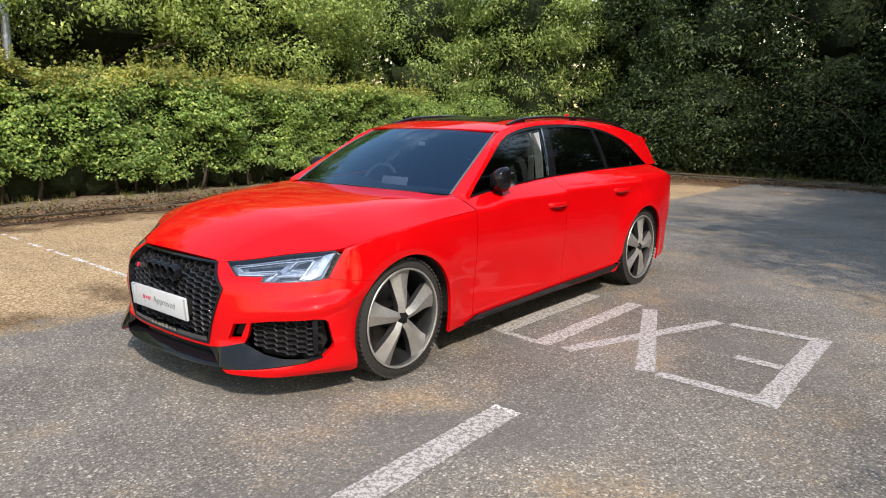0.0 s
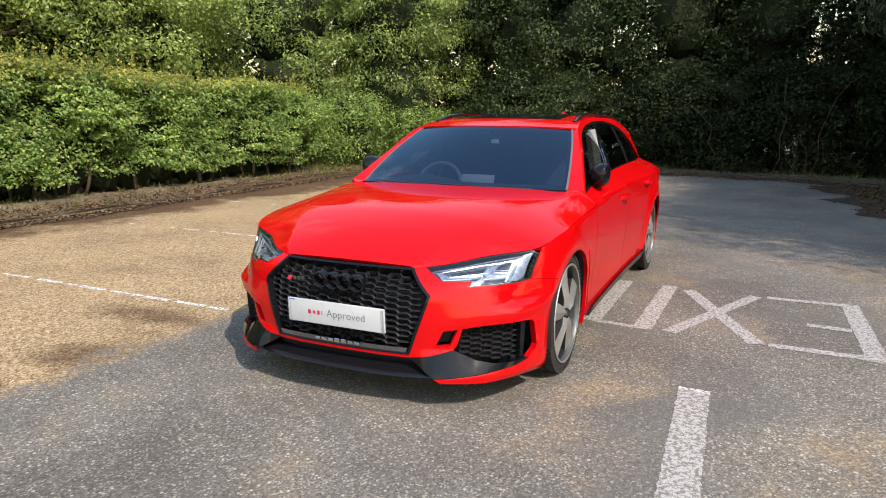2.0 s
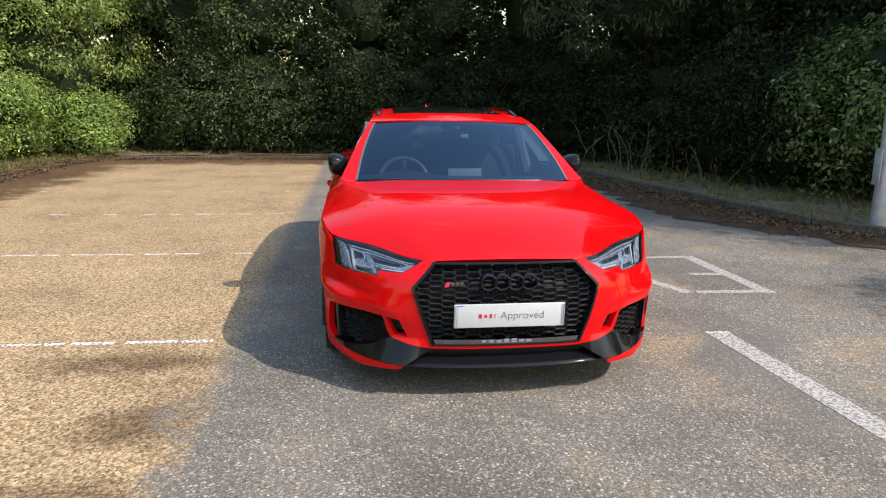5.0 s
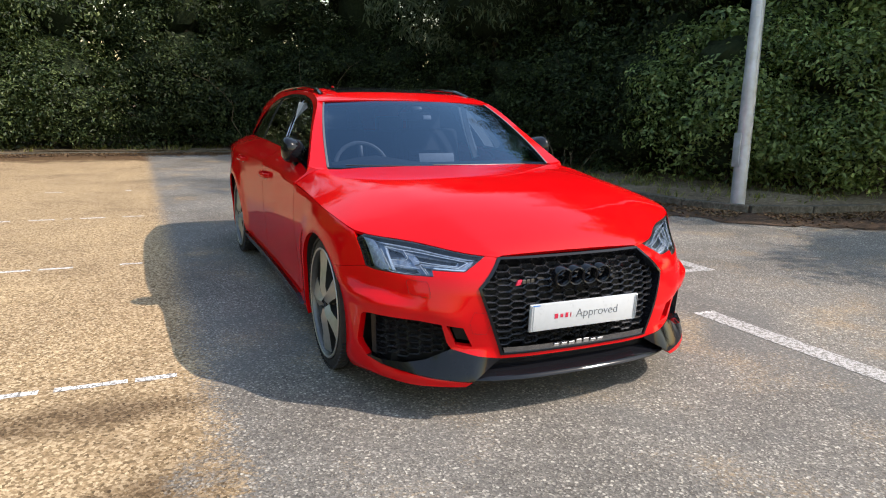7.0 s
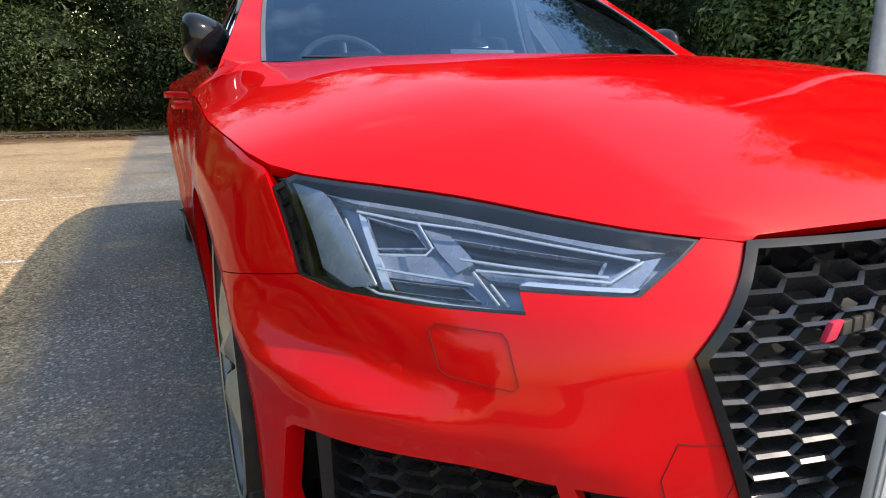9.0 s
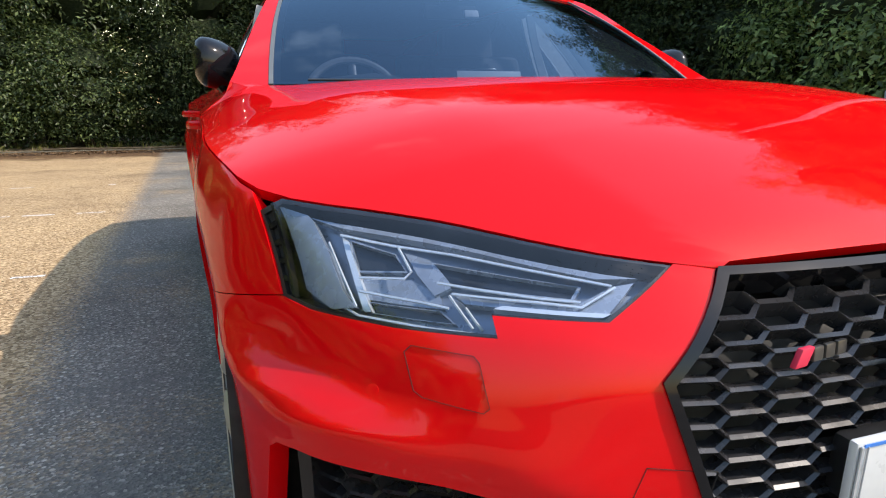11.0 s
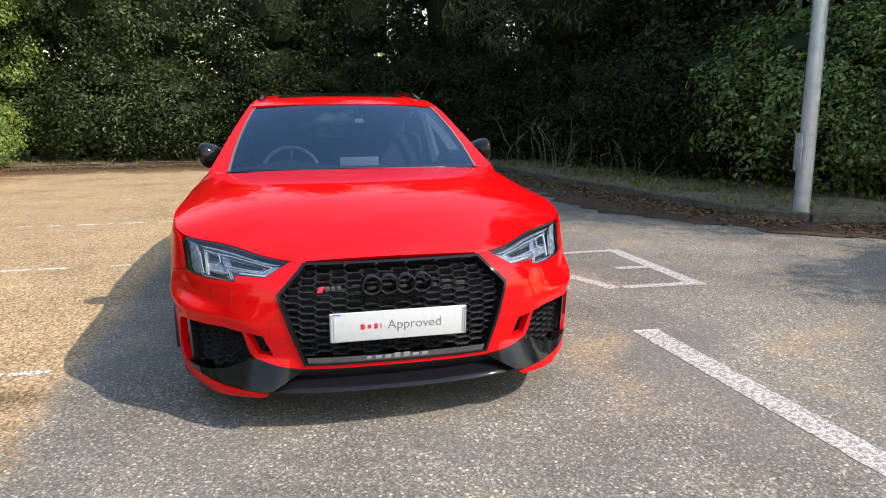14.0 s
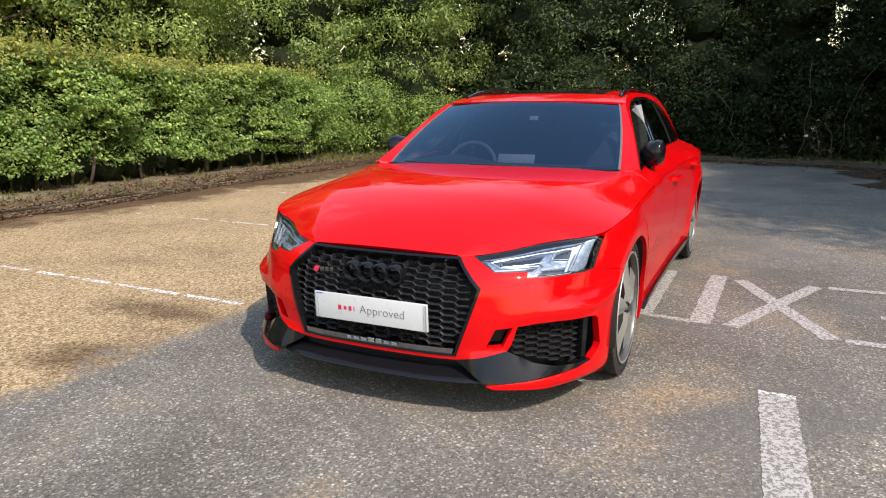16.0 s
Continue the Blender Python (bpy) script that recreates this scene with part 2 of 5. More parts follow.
BLACK_GLOSS = fine("gloss_black", (.007, .007, .009), .09, spec=.3)
MESH_BLACK = fine("gloss_black_mesh", (.020, .020, .023), .26, spec=.6)
SEAL = fine("grey_seal", (.10, .108, .12), .6)
WHEEL_GREY = fine("dark_grey_leather", (.16, .165, .17), .45)
CABIN_PALE = fine("pale_cabin_plastic", (.42, .43, .44), .5)
BLACK_TRIM = fine("satin_black_plastic", (.014, .014, .015), .38)
BLACK_MATT = fine("matt_black_plastic", (.010, .010, .010), .7, bump=.2)
RUBBER = fine("tyre_rubber", (.022, .021, .021), .72, scale=60, bump=.25)
ALLOY = fine("grey_painted_alloy", (.15, .148, .146), .34, .55)
SKY_GLOSS = fine("sky_bright_gloss", (.30, .305, .32), .14, 1.0)
SPOKE_DARK = fine("dark_grey_spoke_paint", (.045, .045, .047), .32, .3)
MACHINED = fine("machined_alloy", (.44, .435, .425), .42, .7)
STEEL = fine("brake_steel", (.12, .115, .11), .4, .9)
BARREL = fine("dark_wheel_barrel", (.022, .022, .023), .45, .4)
CHROME = fine("bright_chrome", (.80, .81, .83), .08, 1.0, vary=.03)
LAMP_SHELL = fine("lamp_inner_shell", (.22, .25, .30), .30, .5)
LAMP_DARK = fine("lamp_dark_recess", (.03, .035, .043), .15, .2)
LAMP_BAR = fine("clear_light_guide", (.72, .76, .80), .15, .3, coat=1.0, vary=.05)
LAMP_GREY = fine("lamp_grey_bezel", (.30, .34, .40), .26, .35)
CABIN = fine("dark_cabin_trim", (.045, .047, .052), .7)
SEAT = fine("grey_seat_cloth", (.055, .058, .066), .85)
CLEAR_EDGE = fine("clear_plastic_edge", (.30, .315, .34), .12, spec=.6)
PLATE = fine("white_plate", (.54, .555, .58), .3, vary=.03)
INK = fine("grey_ink", (.12, .125, .14), .5)
INK_RED = fine("red_ink", (.55, .02, .06), .5)
BLUE = fine("blue_strip", (.03, .16, .55), .4)
POLE = fine("galvanised_steel", (.46, .49, .55), .42, .55, scale=9, vary=.18)
TAIL = fine("tail_lamp_red", (.22, .004, .006), .1, coat=1)


def clear_glass(name, tint, body, gloss=.02, ior=1.52):
    """A thin pane: see-through with a tint, and mirror-like at a slant."""
    m = bpy.data.materials.new(name)
    m.use_nodes = True
    n, l = m.node_tree.nodes, m.node_tree.links
    n.clear()
    t, g, f, s, o = (n.new("ShaderNode" + k) for k in ("BsdfTransparent", "BsdfGlossy", "Fresnel", "MixShader", "OutputMaterial"))
    t.inputs["Color"].default_value = (*tint, 1)
    g.inputs["Roughness"].default_value = gloss
    g.inputs["Color"].default_value = (*body, 1)
    f.inputs["IOR"].default_value = ior
    l.new(f.outputs["Fac"], s.inputs["Fac"])
    l.new(t.outputs["BSDF"], s.inputs[1])
    l.new(g.outputs["BSDF"], s.inputs[2])
    l.new(s.outputs["Shader"], o.inputs["Surface"])
    return m


GLASS = clear_glass("windscreen_glass", (.17, .235, .345), (.52, .76, 1), ior=1.9)
GLASS_SIDE = clear_glass("side_glass", (.24, .28, .28), (1, 1, 1), ior=1.6)
GLASS_DARK = clear_glass("privacy_glass", (.035, .035, .04), (1, 1, 1))
GLASS_LAMP = clear_glass("lamp_cover", (.74, .82, .93), (1, 1, 1), .02, 1.55)


# ---- building helpers ----
def mesh_from(name, verts, faces, mat, smooth_faces=True, mats=None, index=None):
    me = bpy.data.meshes.new(name)
    me.from_pydata(verts, [], faces)
    for m_ in (mats or [mat]):
        me.materials.append(m_)
    me.polygons.foreach_set("use_smooth", [smooth_faces] * len(me.polygons))
    if index is not None:
        me.polygons.foreach_set("material_index", index)
    me.update()
    return me


def part_mesh(name, me, parent, label=""):
    ob = new(name, me)
    ob.parent = parent
    return tagged(ob, label)


def part(name, bm, mat, parent, label="", smooth_angle=35):
    """Links a bmesh as one mesh object under a thing or a part."""
    me = bpy.data.meshes.new(name)
    bmesh.ops.recalc_face_normals(bm, faces=bm.faces)
    for f in bm.faces:
        f.smooth = True
    for e in bm.edges:
        e.smooth = len(e.link_faces) == 2 and e.calc_face_angle(0) < radians(smooth_angle)
    bm.to_mesh(me)
    bm.free()
    me.materials.append(mat)
    ob = new(name, me)
    ob.parent = parent
    return tagged(ob, label)


def empty(name, m=None):
    ob = new(name)
    ob.empty_display_size = .2
    if m is not None:
        ob.matrix_world = m
    return ob


def box_bm(sx, sy, sz, m=None, bevel=0.0, segments=2, bm=None):
    bm = bm or bmesh.new()
    got = bmesh.ops.create_cube(bm, size=1, matrix=(m or Matrix()) @ Matrix.Diagonal((sx, sy, sz, 1)))
    if bevel:
        es = list({e for v in got["verts"] for e in v.link_edges})
        bmesh.ops.bevel(bm, geom=es, offset=bevel, segments=segments, affect="EDGES", profile=.6)
    return bm


def sweep(path, section, closed=True, cap=True, scale=None, up=(0, 0, 1)):
    """A tube: the section's (a, b) points carried along the path; a goes sideways, b upwards."""
    verts, faces = [], []
    n, k = len(path), len(section)
    for i, p in enumerate(path):
        p = Vector(p)
        d = (Vector(path[min(i + 1, n - 1)]) - Vector(path[max(i - 1, 0)])).normalized()
        side = d.cross(Vector(up))
        side = side.normalized() if side.length > 1e-5 else Vector((1, 0, 0))
        upv = side.cross(d)
        s = scale[i] if scale else 1.0
        verts += [tuple(p + side * (a * s) + upv * (b * s)) for a, b in section]
    for i in range(n - 1):
        for j in range(k if closed else k - 1):
            a, b = i * k + j, i * k + (j + 1) % k
            faces.append((a, b, b + k, a + k))
    if cap and closed:
        faces += [tuple(range(k - 1, -1, -1)), tuple(range((n - 1) * k, n * k))]
    return verts, faces


def circle(r, k=10):
    return [(r * math.cos(2 * math.pi * i / k), r * math.sin(2 * math.pi * i / k)) for i in range(k)]


def bm_from(verts, faces):
    bm = bmesh.new()
    vs = [bm.verts.new(v) for v in verts]
    for f in faces:
        if len(set(f)) > 2:
            try:
                bm.faces.new([vs[i] for i in f])
            except ValueError:
                pass
    return bm
# ---- ground ----
def sheet(name, mat, x0, x1, y0, y1, z, label, category, step=0.0, ragged=0.0, kind="structure", seed=1):
    """A flat sheet with uneven edges where ragged is given."""
    rng = random.Random(seed)
    ring = []
    corners = [(x0, y0), (x1, y0), (x1, y1), (x0, y1)]
    for (ax, ay), (bx, by) in zip(corners, corners[1:] + corners[:1]):
        k = max(1, int(math.hypot(bx - ax, by - ay) / step)) if step else 1
        nx, ny = (by - ay), (ax - bx)
        ln = math.hypot(nx, ny)
        for i in range(k):
            t = i / k
            j = 0.0
            if ragged and i:
                j = ragged * (noise.noise((ax + (bx - ax) * t + 7.3 * seed, (ay + (by - ay) * t) * 1.7, 0)) * 1.3 + rng.uniform(-.25, .25))
            ring.append((ax + (bx - ax) * t + nx / ln * j, ay + (by - ay) * t + ny / ln * j, z))
    bm = bmesh.new()
    bm.faces.new([bm.verts.new(v) for v in ring])
    if len(ring) > 4:
        bmesh.ops.triangulate(bm, faces=bm.faces[:])
    me = bpy.data.meshes.new(name)
    bm.to_mesh(me)
    bm.free()
    me.materials.append(mat)
    return tagged(new(name, me), label, category, kind=kind)


sheet("ground", GROUND, -400, 400, -400, 400, 0, "worn grey asphalt and tan gravel dressing with pale stones", "ground")


def litter_strip(pts, width, seed):
    """Fallen leaves that lie along a kerb, each a small curled leaf."""
    rng = np.random.default_rng(seed)
    out = []
    for (ax, ay), (bx, by) in zip(pts, pts[1:]):
        ln = math.hypot(bx - ax, by - ay)
        k = int(ln * 420)
        t = rng.random(k)
        d = np.abs(rng.normal(0, width * .5, k))
        nx, ny = -(by - ay) / ln, (bx - ax) / ln
        out.append(np.stack([ax + (bx - ax) * t + nx * d, ay + (by - ay) * t + ny * d, np.full(k, .016 if seed != 13 else .06)], -1))
    p = np.concatenate(out)
    return p


def leaf_mesh(name, pts, normals, size, mat, seed, spread=.75, slim=.55, droop=.2, mats=None, index=None):
    """Many small folded leaves, one island each: pts and normals are arrays."""
    rng = np.random.default_rng(seed)
    n = len(pts)
    d = normals + rng.normal(0, spread, (n, 3))
    d /= np.linalg.norm(d, axis=1)[:, None] + 1e-9
    a = rng.normal(0, 1, (n, 3))
    a[:, 2] -= droop * 2
    a -= d * (a * d).sum(1)[:, None]
    a /= np.linalg.norm(a, axis=1)[:, None] + 1e-9
    b = np.cross(d, a)
    s = size * rng.uniform(.6, 1.35, n)[:, None]
    w = s * slim * rng.uniform(.8, 1.15, n)[:, None]
    fold = s * rng.uniform(.04, .2, n)[:, None]
    v = np.empty((n, 4, 3))
    v[:, 0] = pts - a * s * .5
    v[:, 1] = pts + b * w * .5 + d * fold
    v[:, 2] = pts + a * s * .55 - d * fold * .5
    v[:, 3] = pts - b * w * .5 + d * fold
    tri = np.array([[0, 1, 2], [0, 2, 3]])
    f = (np.arange(n)[:, None, None] * 4 + tri[None]).reshape(-1)
    me = bpy.data.meshes.new(name)
    me.vertices.add(n * 4)
    me.vertices.foreach_set("co", v.reshape(-1).astype(np.float32))
    me.loops.add(n * 6)
    me.loops.foreach_set("vertex_index", f.astype(np.int32))
    me.polygons.add(n * 2)
    me.polygons.foreach_set("loop_start", np.arange(n * 2, dtype=np.int32) * 3)
    for m_ in (mats or [mat]):
        me.materials.append(m_)
    if index is not None:
        me.polygons.foreach_set("material_index", np.repeat(index, 2).astype(np.int32))
    me.update(calc_edges=True)
    me.validate()
    return me


def waves(p, scale, seed, k=5):
    """Smooth uneven values between about -1 and 1 over points p."""
    rng = np.random.default_rng(seed)
    out = np.zeros(len(p))
    for i in range(k):
        q = rng.normal(0, 1, 3)
        q *= scale * rng.uniform(.6, 1.8) / np.linalg.norm(q)
        out += np.sin(p @ q + rng.uniform(0, 6.28))
    return out / math.sqrt(k)


# ---- verges, kerbs and fallen leaves ----
def verge(name, ring, z, mat, label):
    """Raised ground behind a kerb, with a lumpy top."""
    xs, ys = [p[0] for p in ring], [p[1] for p in ring]
    cut = .35
    edge = []
    for a, b in zip(ring, ring[1:] + ring[:1]):
        k = max(1, int(math.hypot(b[0] - a[0], b[1] - a[1]) / cut))
        edge += [(a[0] + (b[0] - a[0]) * i / k, a[1] + (b[1] - a[1]) * i / k) for i in range(k)]
    inner = [(x, y) for x in np.arange(min(xs), max(xs), cut) for y in np.arange(min(ys), max(ys), cut) if inside((x, y), ring)]
    v2, _, tri, *_ = delaunay([Vector(p) for p in edge + inner], [], [], 0, 1e-4)
    tri = [t for t in tri if inside(tuple(sum((v2[i] for i in t), Vector((0, 0))) / len(t)), ring)]
    verts = [(p.x, p.y, z + .05 * noise.noise((p.x * 1.3, p.y * 1.3, 2))) for p in v2]
    n = len(verts)
    verts += [(x, y, -.02) for x, y, _ in verts[:len(edge)]]
    faces = [tuple(t) for t in tri] + [(i, (i + 1) % len(edge), n + (i + 1) % len(edge), n + i) for i in range(len(edge))]
    return tagged(new(name, mesh_from(name, verts, faces, mat)), label, "verge", kind="structure")


def inside(p, ring):
    x, y = p[0], p[1]
    hit = False
    for (ax, ay), (bx, by) in zip(ring, ring[1:] + ring[:1]):
        if (ay > y) != (by > y) and x < (bx - ax) * (y - ay) / (by - ay) + ax:
            hit = not hit
    return hit


from mathutils.geometry import delaunay_2d_cdt as delaunay

KERB_LEFT = [(-6.45, -6.0), (-6.62, 2.0), (-6.95, 7.0), (-7.25, 12.5), (-6.6, 14.4)]
KERB_BACK = [(-6.6, 14.4), (-3.4, 14.75), (0, 14.6), (3.0, 14.0), (3.95, 12.6)]
KERB_RIGHT = [(3.95, 12.6), (4.15, 9.0), (4.5, 6.5), (4.68, 4.8), (4.83, 3.75), (5.2, 3.02), (5.9, 2.72), (7.0, 2.55), (9.5, 2.2)]
verge("verge_left", KERB_LEFT + [(-9, 18), (-16, 18), (-16, -6)], .03, SOIL, "dry soil verge with weeds under the hedge")
verge("verge_back", KERB_BACK + [(7, 16), (7, 24), (-9, 24), (-9, 18)], .06, SOIL, "dark soil verge under the trees")
verge("verge_right", KERB_RIGHT + [(16, 2.0), (16, 16), (7, 16)], .07, SOIL, "shaded soil verge with rough grass")


def kerb(name, pts, h, label, mat):
    """A row of single concrete kerb stones."""
    top = tagged(empty(name), label, "kerb", kind="structure")
    rng = random.Random(len(pts))
    stone = bmesh.new()
    box_bm(.895, .12, h + .1, pose(0, 0, (h - .1) / 2), .014, 2, stone)
    me = bpy.data.meshes.new("kerb_stone")
    stone.to_mesh(me)
    stone.free()
    me.materials.append(mat)
    for (ax, ay), (bx, by) in zip(pts, pts[1:]):
        ln = math.hypot(bx - ax, by - ay)
        k = max(1, round(ln / .9))
        for i in range(k):
            t = (i + .5) / k
            ob = new("kerb_stone", me)
            ob.parent = top
            ob.matrix_world = pose(ax + (bx - ax) * t, ay + (by - ay) * t, rng.uniform(-.008, .004), rng.uniform(-1, 1), 0, math.degrees(math.atan2(by - ay, bx - ax)) + rng.uniform(-.5, .5)) @ Matrix.Diagonal((ln / k / .9, 1, 1, 1))
    return top


kerb("kerb_left", KERB_LEFT, .018, "weathered concrete kerb along the gravel bays", KERB)
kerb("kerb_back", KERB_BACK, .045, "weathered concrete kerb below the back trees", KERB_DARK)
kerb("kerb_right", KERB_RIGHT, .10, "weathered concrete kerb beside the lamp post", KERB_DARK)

for name, pts, width, seed in (("fallen_leaves", KERB_LEFT[::-1], .30, 3), ("fallen_leaves", KERB_LEFT, .9, 13), ("fallen_leaves", KERB_BACK[::-1], .9, 4), ("fallen_leaves", KERB_RIGHT[::-1], .75, 5)):
    pp = litter_strip(pts, width, seed)
    tagged(new(name, leaf_mesh(name, pp, np.tile((0, 0, 1.0), (len(pp), 1)), .05, BARK_STREWN, seed, .35, .6, 0)), "brown fallen leaves and debris lying along the kerb", "fallen leaves", kind="stuff")


def band(name, pts, width, mat, z, label, seed):
    """A ragged band of dark debris to the left of a line."""
    rng = random.Random(seed)
    inner, outer = [], []
    for (ax, ay), (bx, by) in zip(pts, pts[1:]):
        ln = math.hypot(bx - ax, by - ay)
        nx, ny = -(by - ay) / ln, (bx - ax) / ln
        k = max(2, int(ln / .06))
        for i in range(k):
            t = i / k
            x, y = ax + (bx - ax) * t, ay + (by - ay) * t
            w = width * (1 + .55 * noise.noise((x * .9, y * .9, seed)) + .22 * noise.noise((x * 3.1, y * 3.1, seed)) + rng.uniform(-.03, .03))
            inner.append((x, y, z))
            outer.append((x + nx * w, y + ny * w, z))
    n = len(inner)
    faces = [(i, i + 1, n + i + 1, n + i) for i in range(n - 1)]
    return tagged(new(name, mesh_from(name, inner + outer, faces, mat)), label, "debris", kind="stuff")


band("debris_band", KERB_RIGHT[::-1], 1.15, LITTER, .008, "dark leaf debris rotted along the kerb", 2)
band("debris_band", KERB_BACK[::-1], .75, LITTER, .008, "dark leaf debris rotted along the kerb", 3)
band("debris_band", KERB_LEFT[::-1], .36, LITTER, .0085, "dark leaf debris rotted along the kerb", 4)


# ---- painted lines ----
def stripe(parent, a, b, w, seed=0, name="stroke", z=.0022, mat=None):
    """A painted bar with chipped edges."""
    rng = random.Random(seed)
    ax, ay, bx, by = *a, *b
    ln = math.hypot(bx - ax, by - ay)
    tx, ty = (bx - ax) / ln, (by - ay) / ln
    k = max(2, int(ln / .025))
    left, right = [], []
    for i in range(k + 1):
        t = ln * i / k
        for side, row in ((1, left), (-1, right)):
            e = w / 2 + rng.uniform(-.006, .003)
            row.append((ax + tx * t - ty * e * side, ay + ty * t + tx * e * side, z))
    n = k + 1
    me = mesh_from(name, left + right, [(i, n + i, n + i + 1, i + 1) for i in range(k)], mat or PAINT_LINE)
    return part_mesh(name, me, parent)


bay_line = tagged(empty("bay_line"), "broad worn white painted line on asphalt", "road marking", "painted marks", "structure")
stripe(bay_line, (1.525, -.01), (1.60, -2.35), .15, 1)
stripe(bay_line, (1.60, -2.35), (1.66, -6.5), .15, 2)
stripe(bay_line, (1.452, .0), (1.60, -.012), .035, 8, z=.0032, mat=PAINT_THIN)
stripe(bay_line, (1.53, -1.62), (1.66, -1.63), .06, 9, z=.0032, mat=PAINT_THIN)
word = tagged(empty("road_word"), "worn white road lettering painted on asphalt, partly under the car", "road marking", "painted marks", "structure")
for i, (a, b, w) in enumerate((((2.415, .85), (2.40, 2.17), .12), ((1.86, .915), (2.36, .90), .085), ((2.09, 1.47), (2.345, 1.45), .085), ((1.86, 2.12), (2.345, 2.125), .08),
                               ((1.29, .93), (1.785, 2.13), .095), ((1.80, .90), (1.30, 2.12), .105), ((1.13, .92), (1.155, 2.19), .12),
                               ((.79, .97), (.80, 2.22), .13), ((.66, 1.01), (1.08, .945), .06))):
    stripe(word, a, b, w, 20 + i, z=.0022 + .0005 * (i % 4))
for j, (y, x_from) in enumerate(((.12, -1.54), (2.58, -1.66), (4.97, -1.62), (7.35, -1.75))):
    line = tagged(empty("thin_bay_line"), "thin worn broken white line on tan gravel", "road marking", "painted marks", "structure")
    rng = random.Random(40 + j)
    x = x_from
    while x > -6.2:
        ln = rng.uniform(.07, .30)
        stripe(line, (x, y + .02 * (x_from - x)), (x - ln, y + .02 * (x_from - x + ln)), rng.uniform(.035, .055), rng.randrange(999), mat=PAINT_THIN)
        x -= ln + rng.choice((.015, .03, .06, .10)) * (1 + 2.2 * min(3, j)) + max(0, x_from - x - 1.6) * rng.uniform(0, .25)


# ---- hedge ----
def spray(centres, per, radius, rng, flat=.8):
    """Points scattered round clump centres, with the way out from each centre."""
    c = np.repeat(centres, per, axis=0)
    d = rng.normal(0, 1, (len(c), 3))
    d /= np.linalg.norm(d, axis=1)[:, None]
    r = radius * rng.random(len(c))[:, None] ** .45
    return c + d * r * np.array((1, 1, flat)), d


def stem_part(name, parent, p, q, r0, r1, mat, bend=.1, rng=random, k=6, sides=7):
    p, q = Vector(p), Vector(q)
    off = Vector((rng.uniform(-1, 1), rng.uniform(-1, 1), rng.uniform(-.3, .3))) * bend * (q - p).length
    path = [p.lerp(q, i / k) + off * math.sin(math.pi * i / k) for i in range(k + 1)]
    up = (1, 0, 0) if abs((q - p).normalized().z) > .7 else (0, 0, 1)
    v, f = sweep(path, circle(1, sides), scale=[r0 + (r1 - r0) * i / k for i in range(k + 1)], up=up)
    return part_mesh(name, mesh_from(name, v, f, mat), parent)


def lump(parent, centre, radii, seed, name="shade_hull"):
    """A dark uneven hull for the shade inside foliage; it also blocks see-through."""
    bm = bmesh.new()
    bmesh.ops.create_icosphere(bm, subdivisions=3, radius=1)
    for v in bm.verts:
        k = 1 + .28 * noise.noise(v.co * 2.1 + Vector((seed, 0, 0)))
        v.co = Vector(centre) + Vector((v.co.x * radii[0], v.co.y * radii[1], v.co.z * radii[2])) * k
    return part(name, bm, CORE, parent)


HEDGE_A, HEDGE_B = Vector((-8.0, -7.0)), Vector((-8.15, 10.7))
hedge = tagged(empty("hedge"), "clipped green beech hedge with bare stems below, yellowing on top", "hedge")
rng = np.random.default_rng(11)
hl = (HEDGE_B - HEDGE_A).length
ht, hn = (HEDGE_B - HEDGE_A).normalized(), Vector((1, .0085)).normalized()
HT, HN = np.array((*ht, 0)), np.array((*hn, 0))
nc = 1750
s, zz = rng.random(nc) * hl, .30 + rng.random(nc) ** .85 * 1.73
face = np.outer(s, HT) + np.array((*HEDGE_A, 0)) + np.outer(zz, (0, 0, 1.0))
face += np.outer(.15 * waves(face, 2.6, 1) + .12 * waves(face, 7, 2) - .12 - .30 * np.maximum(0, zz - 1.7), HN)
face[:, 2] += .10 * waves(face, 1.5, 7)
end = np.outer(rng.random(90), -HN * 1.1) + np.array((*HEDGE_B, 0)) + np.outer(.4 + rng.random(90) * 1.6, (0, 0, 1.0))
face = np.concatenate([face, end])
s2, dd = rng.random(1250) * hl, rng.random(1250) * 1.1
top = np.outer(s2, HT) + np.array((*HEDGE_A, 0)) - np.outer(dd, HN)
top[:, 2] = 1.94 + .13 * waves(top, 1.7, 3) + .10 * waves(top, 5, 4)
fp, fd = spray(face, 54, .225, rng, .42)
tp, td = spray(top, 30, .18, rng)
shoots = np.repeat(top[:260], 9, axis=0) + np.outer(np.tile(np.arange(9) / 8, 260), (0, 0, .42)) * np.repeat(rng.uniform(.4, 1.2, 260), 9)[:, None]
sp, sd = spray(shoots, 2, .045, rng)
pts = np.concatenate([fp, tp, sp])
nor = np.concatenate([fd * .5 + HN * .55 + np.array((0, 0, .9)), td * .7 + HN * .3 + np.array((0, 0, 1.0)), sd])
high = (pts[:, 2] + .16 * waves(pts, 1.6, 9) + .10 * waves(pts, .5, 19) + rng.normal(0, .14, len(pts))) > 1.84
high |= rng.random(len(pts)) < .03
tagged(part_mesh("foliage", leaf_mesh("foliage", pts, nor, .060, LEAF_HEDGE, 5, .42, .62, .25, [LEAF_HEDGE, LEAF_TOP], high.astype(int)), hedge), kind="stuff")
rr = random.Random(5)
for i in range(58):
    t = (i + rr.uniform(.1, .9)) / 58 * hl
    b = HEDGE_A + ht * t - hn * rr.uniform(.25, .7)
    stem_part("stem", hedge, (b.x, b.y, .02), (b.x + rr.uniform(-.15, .15), b.y + rr.uniform(-.15, .15), rr.uniform(.8, 1.1)), rr.uniform(.025, .055), .02, BARK, .08, rr, 4, 6)
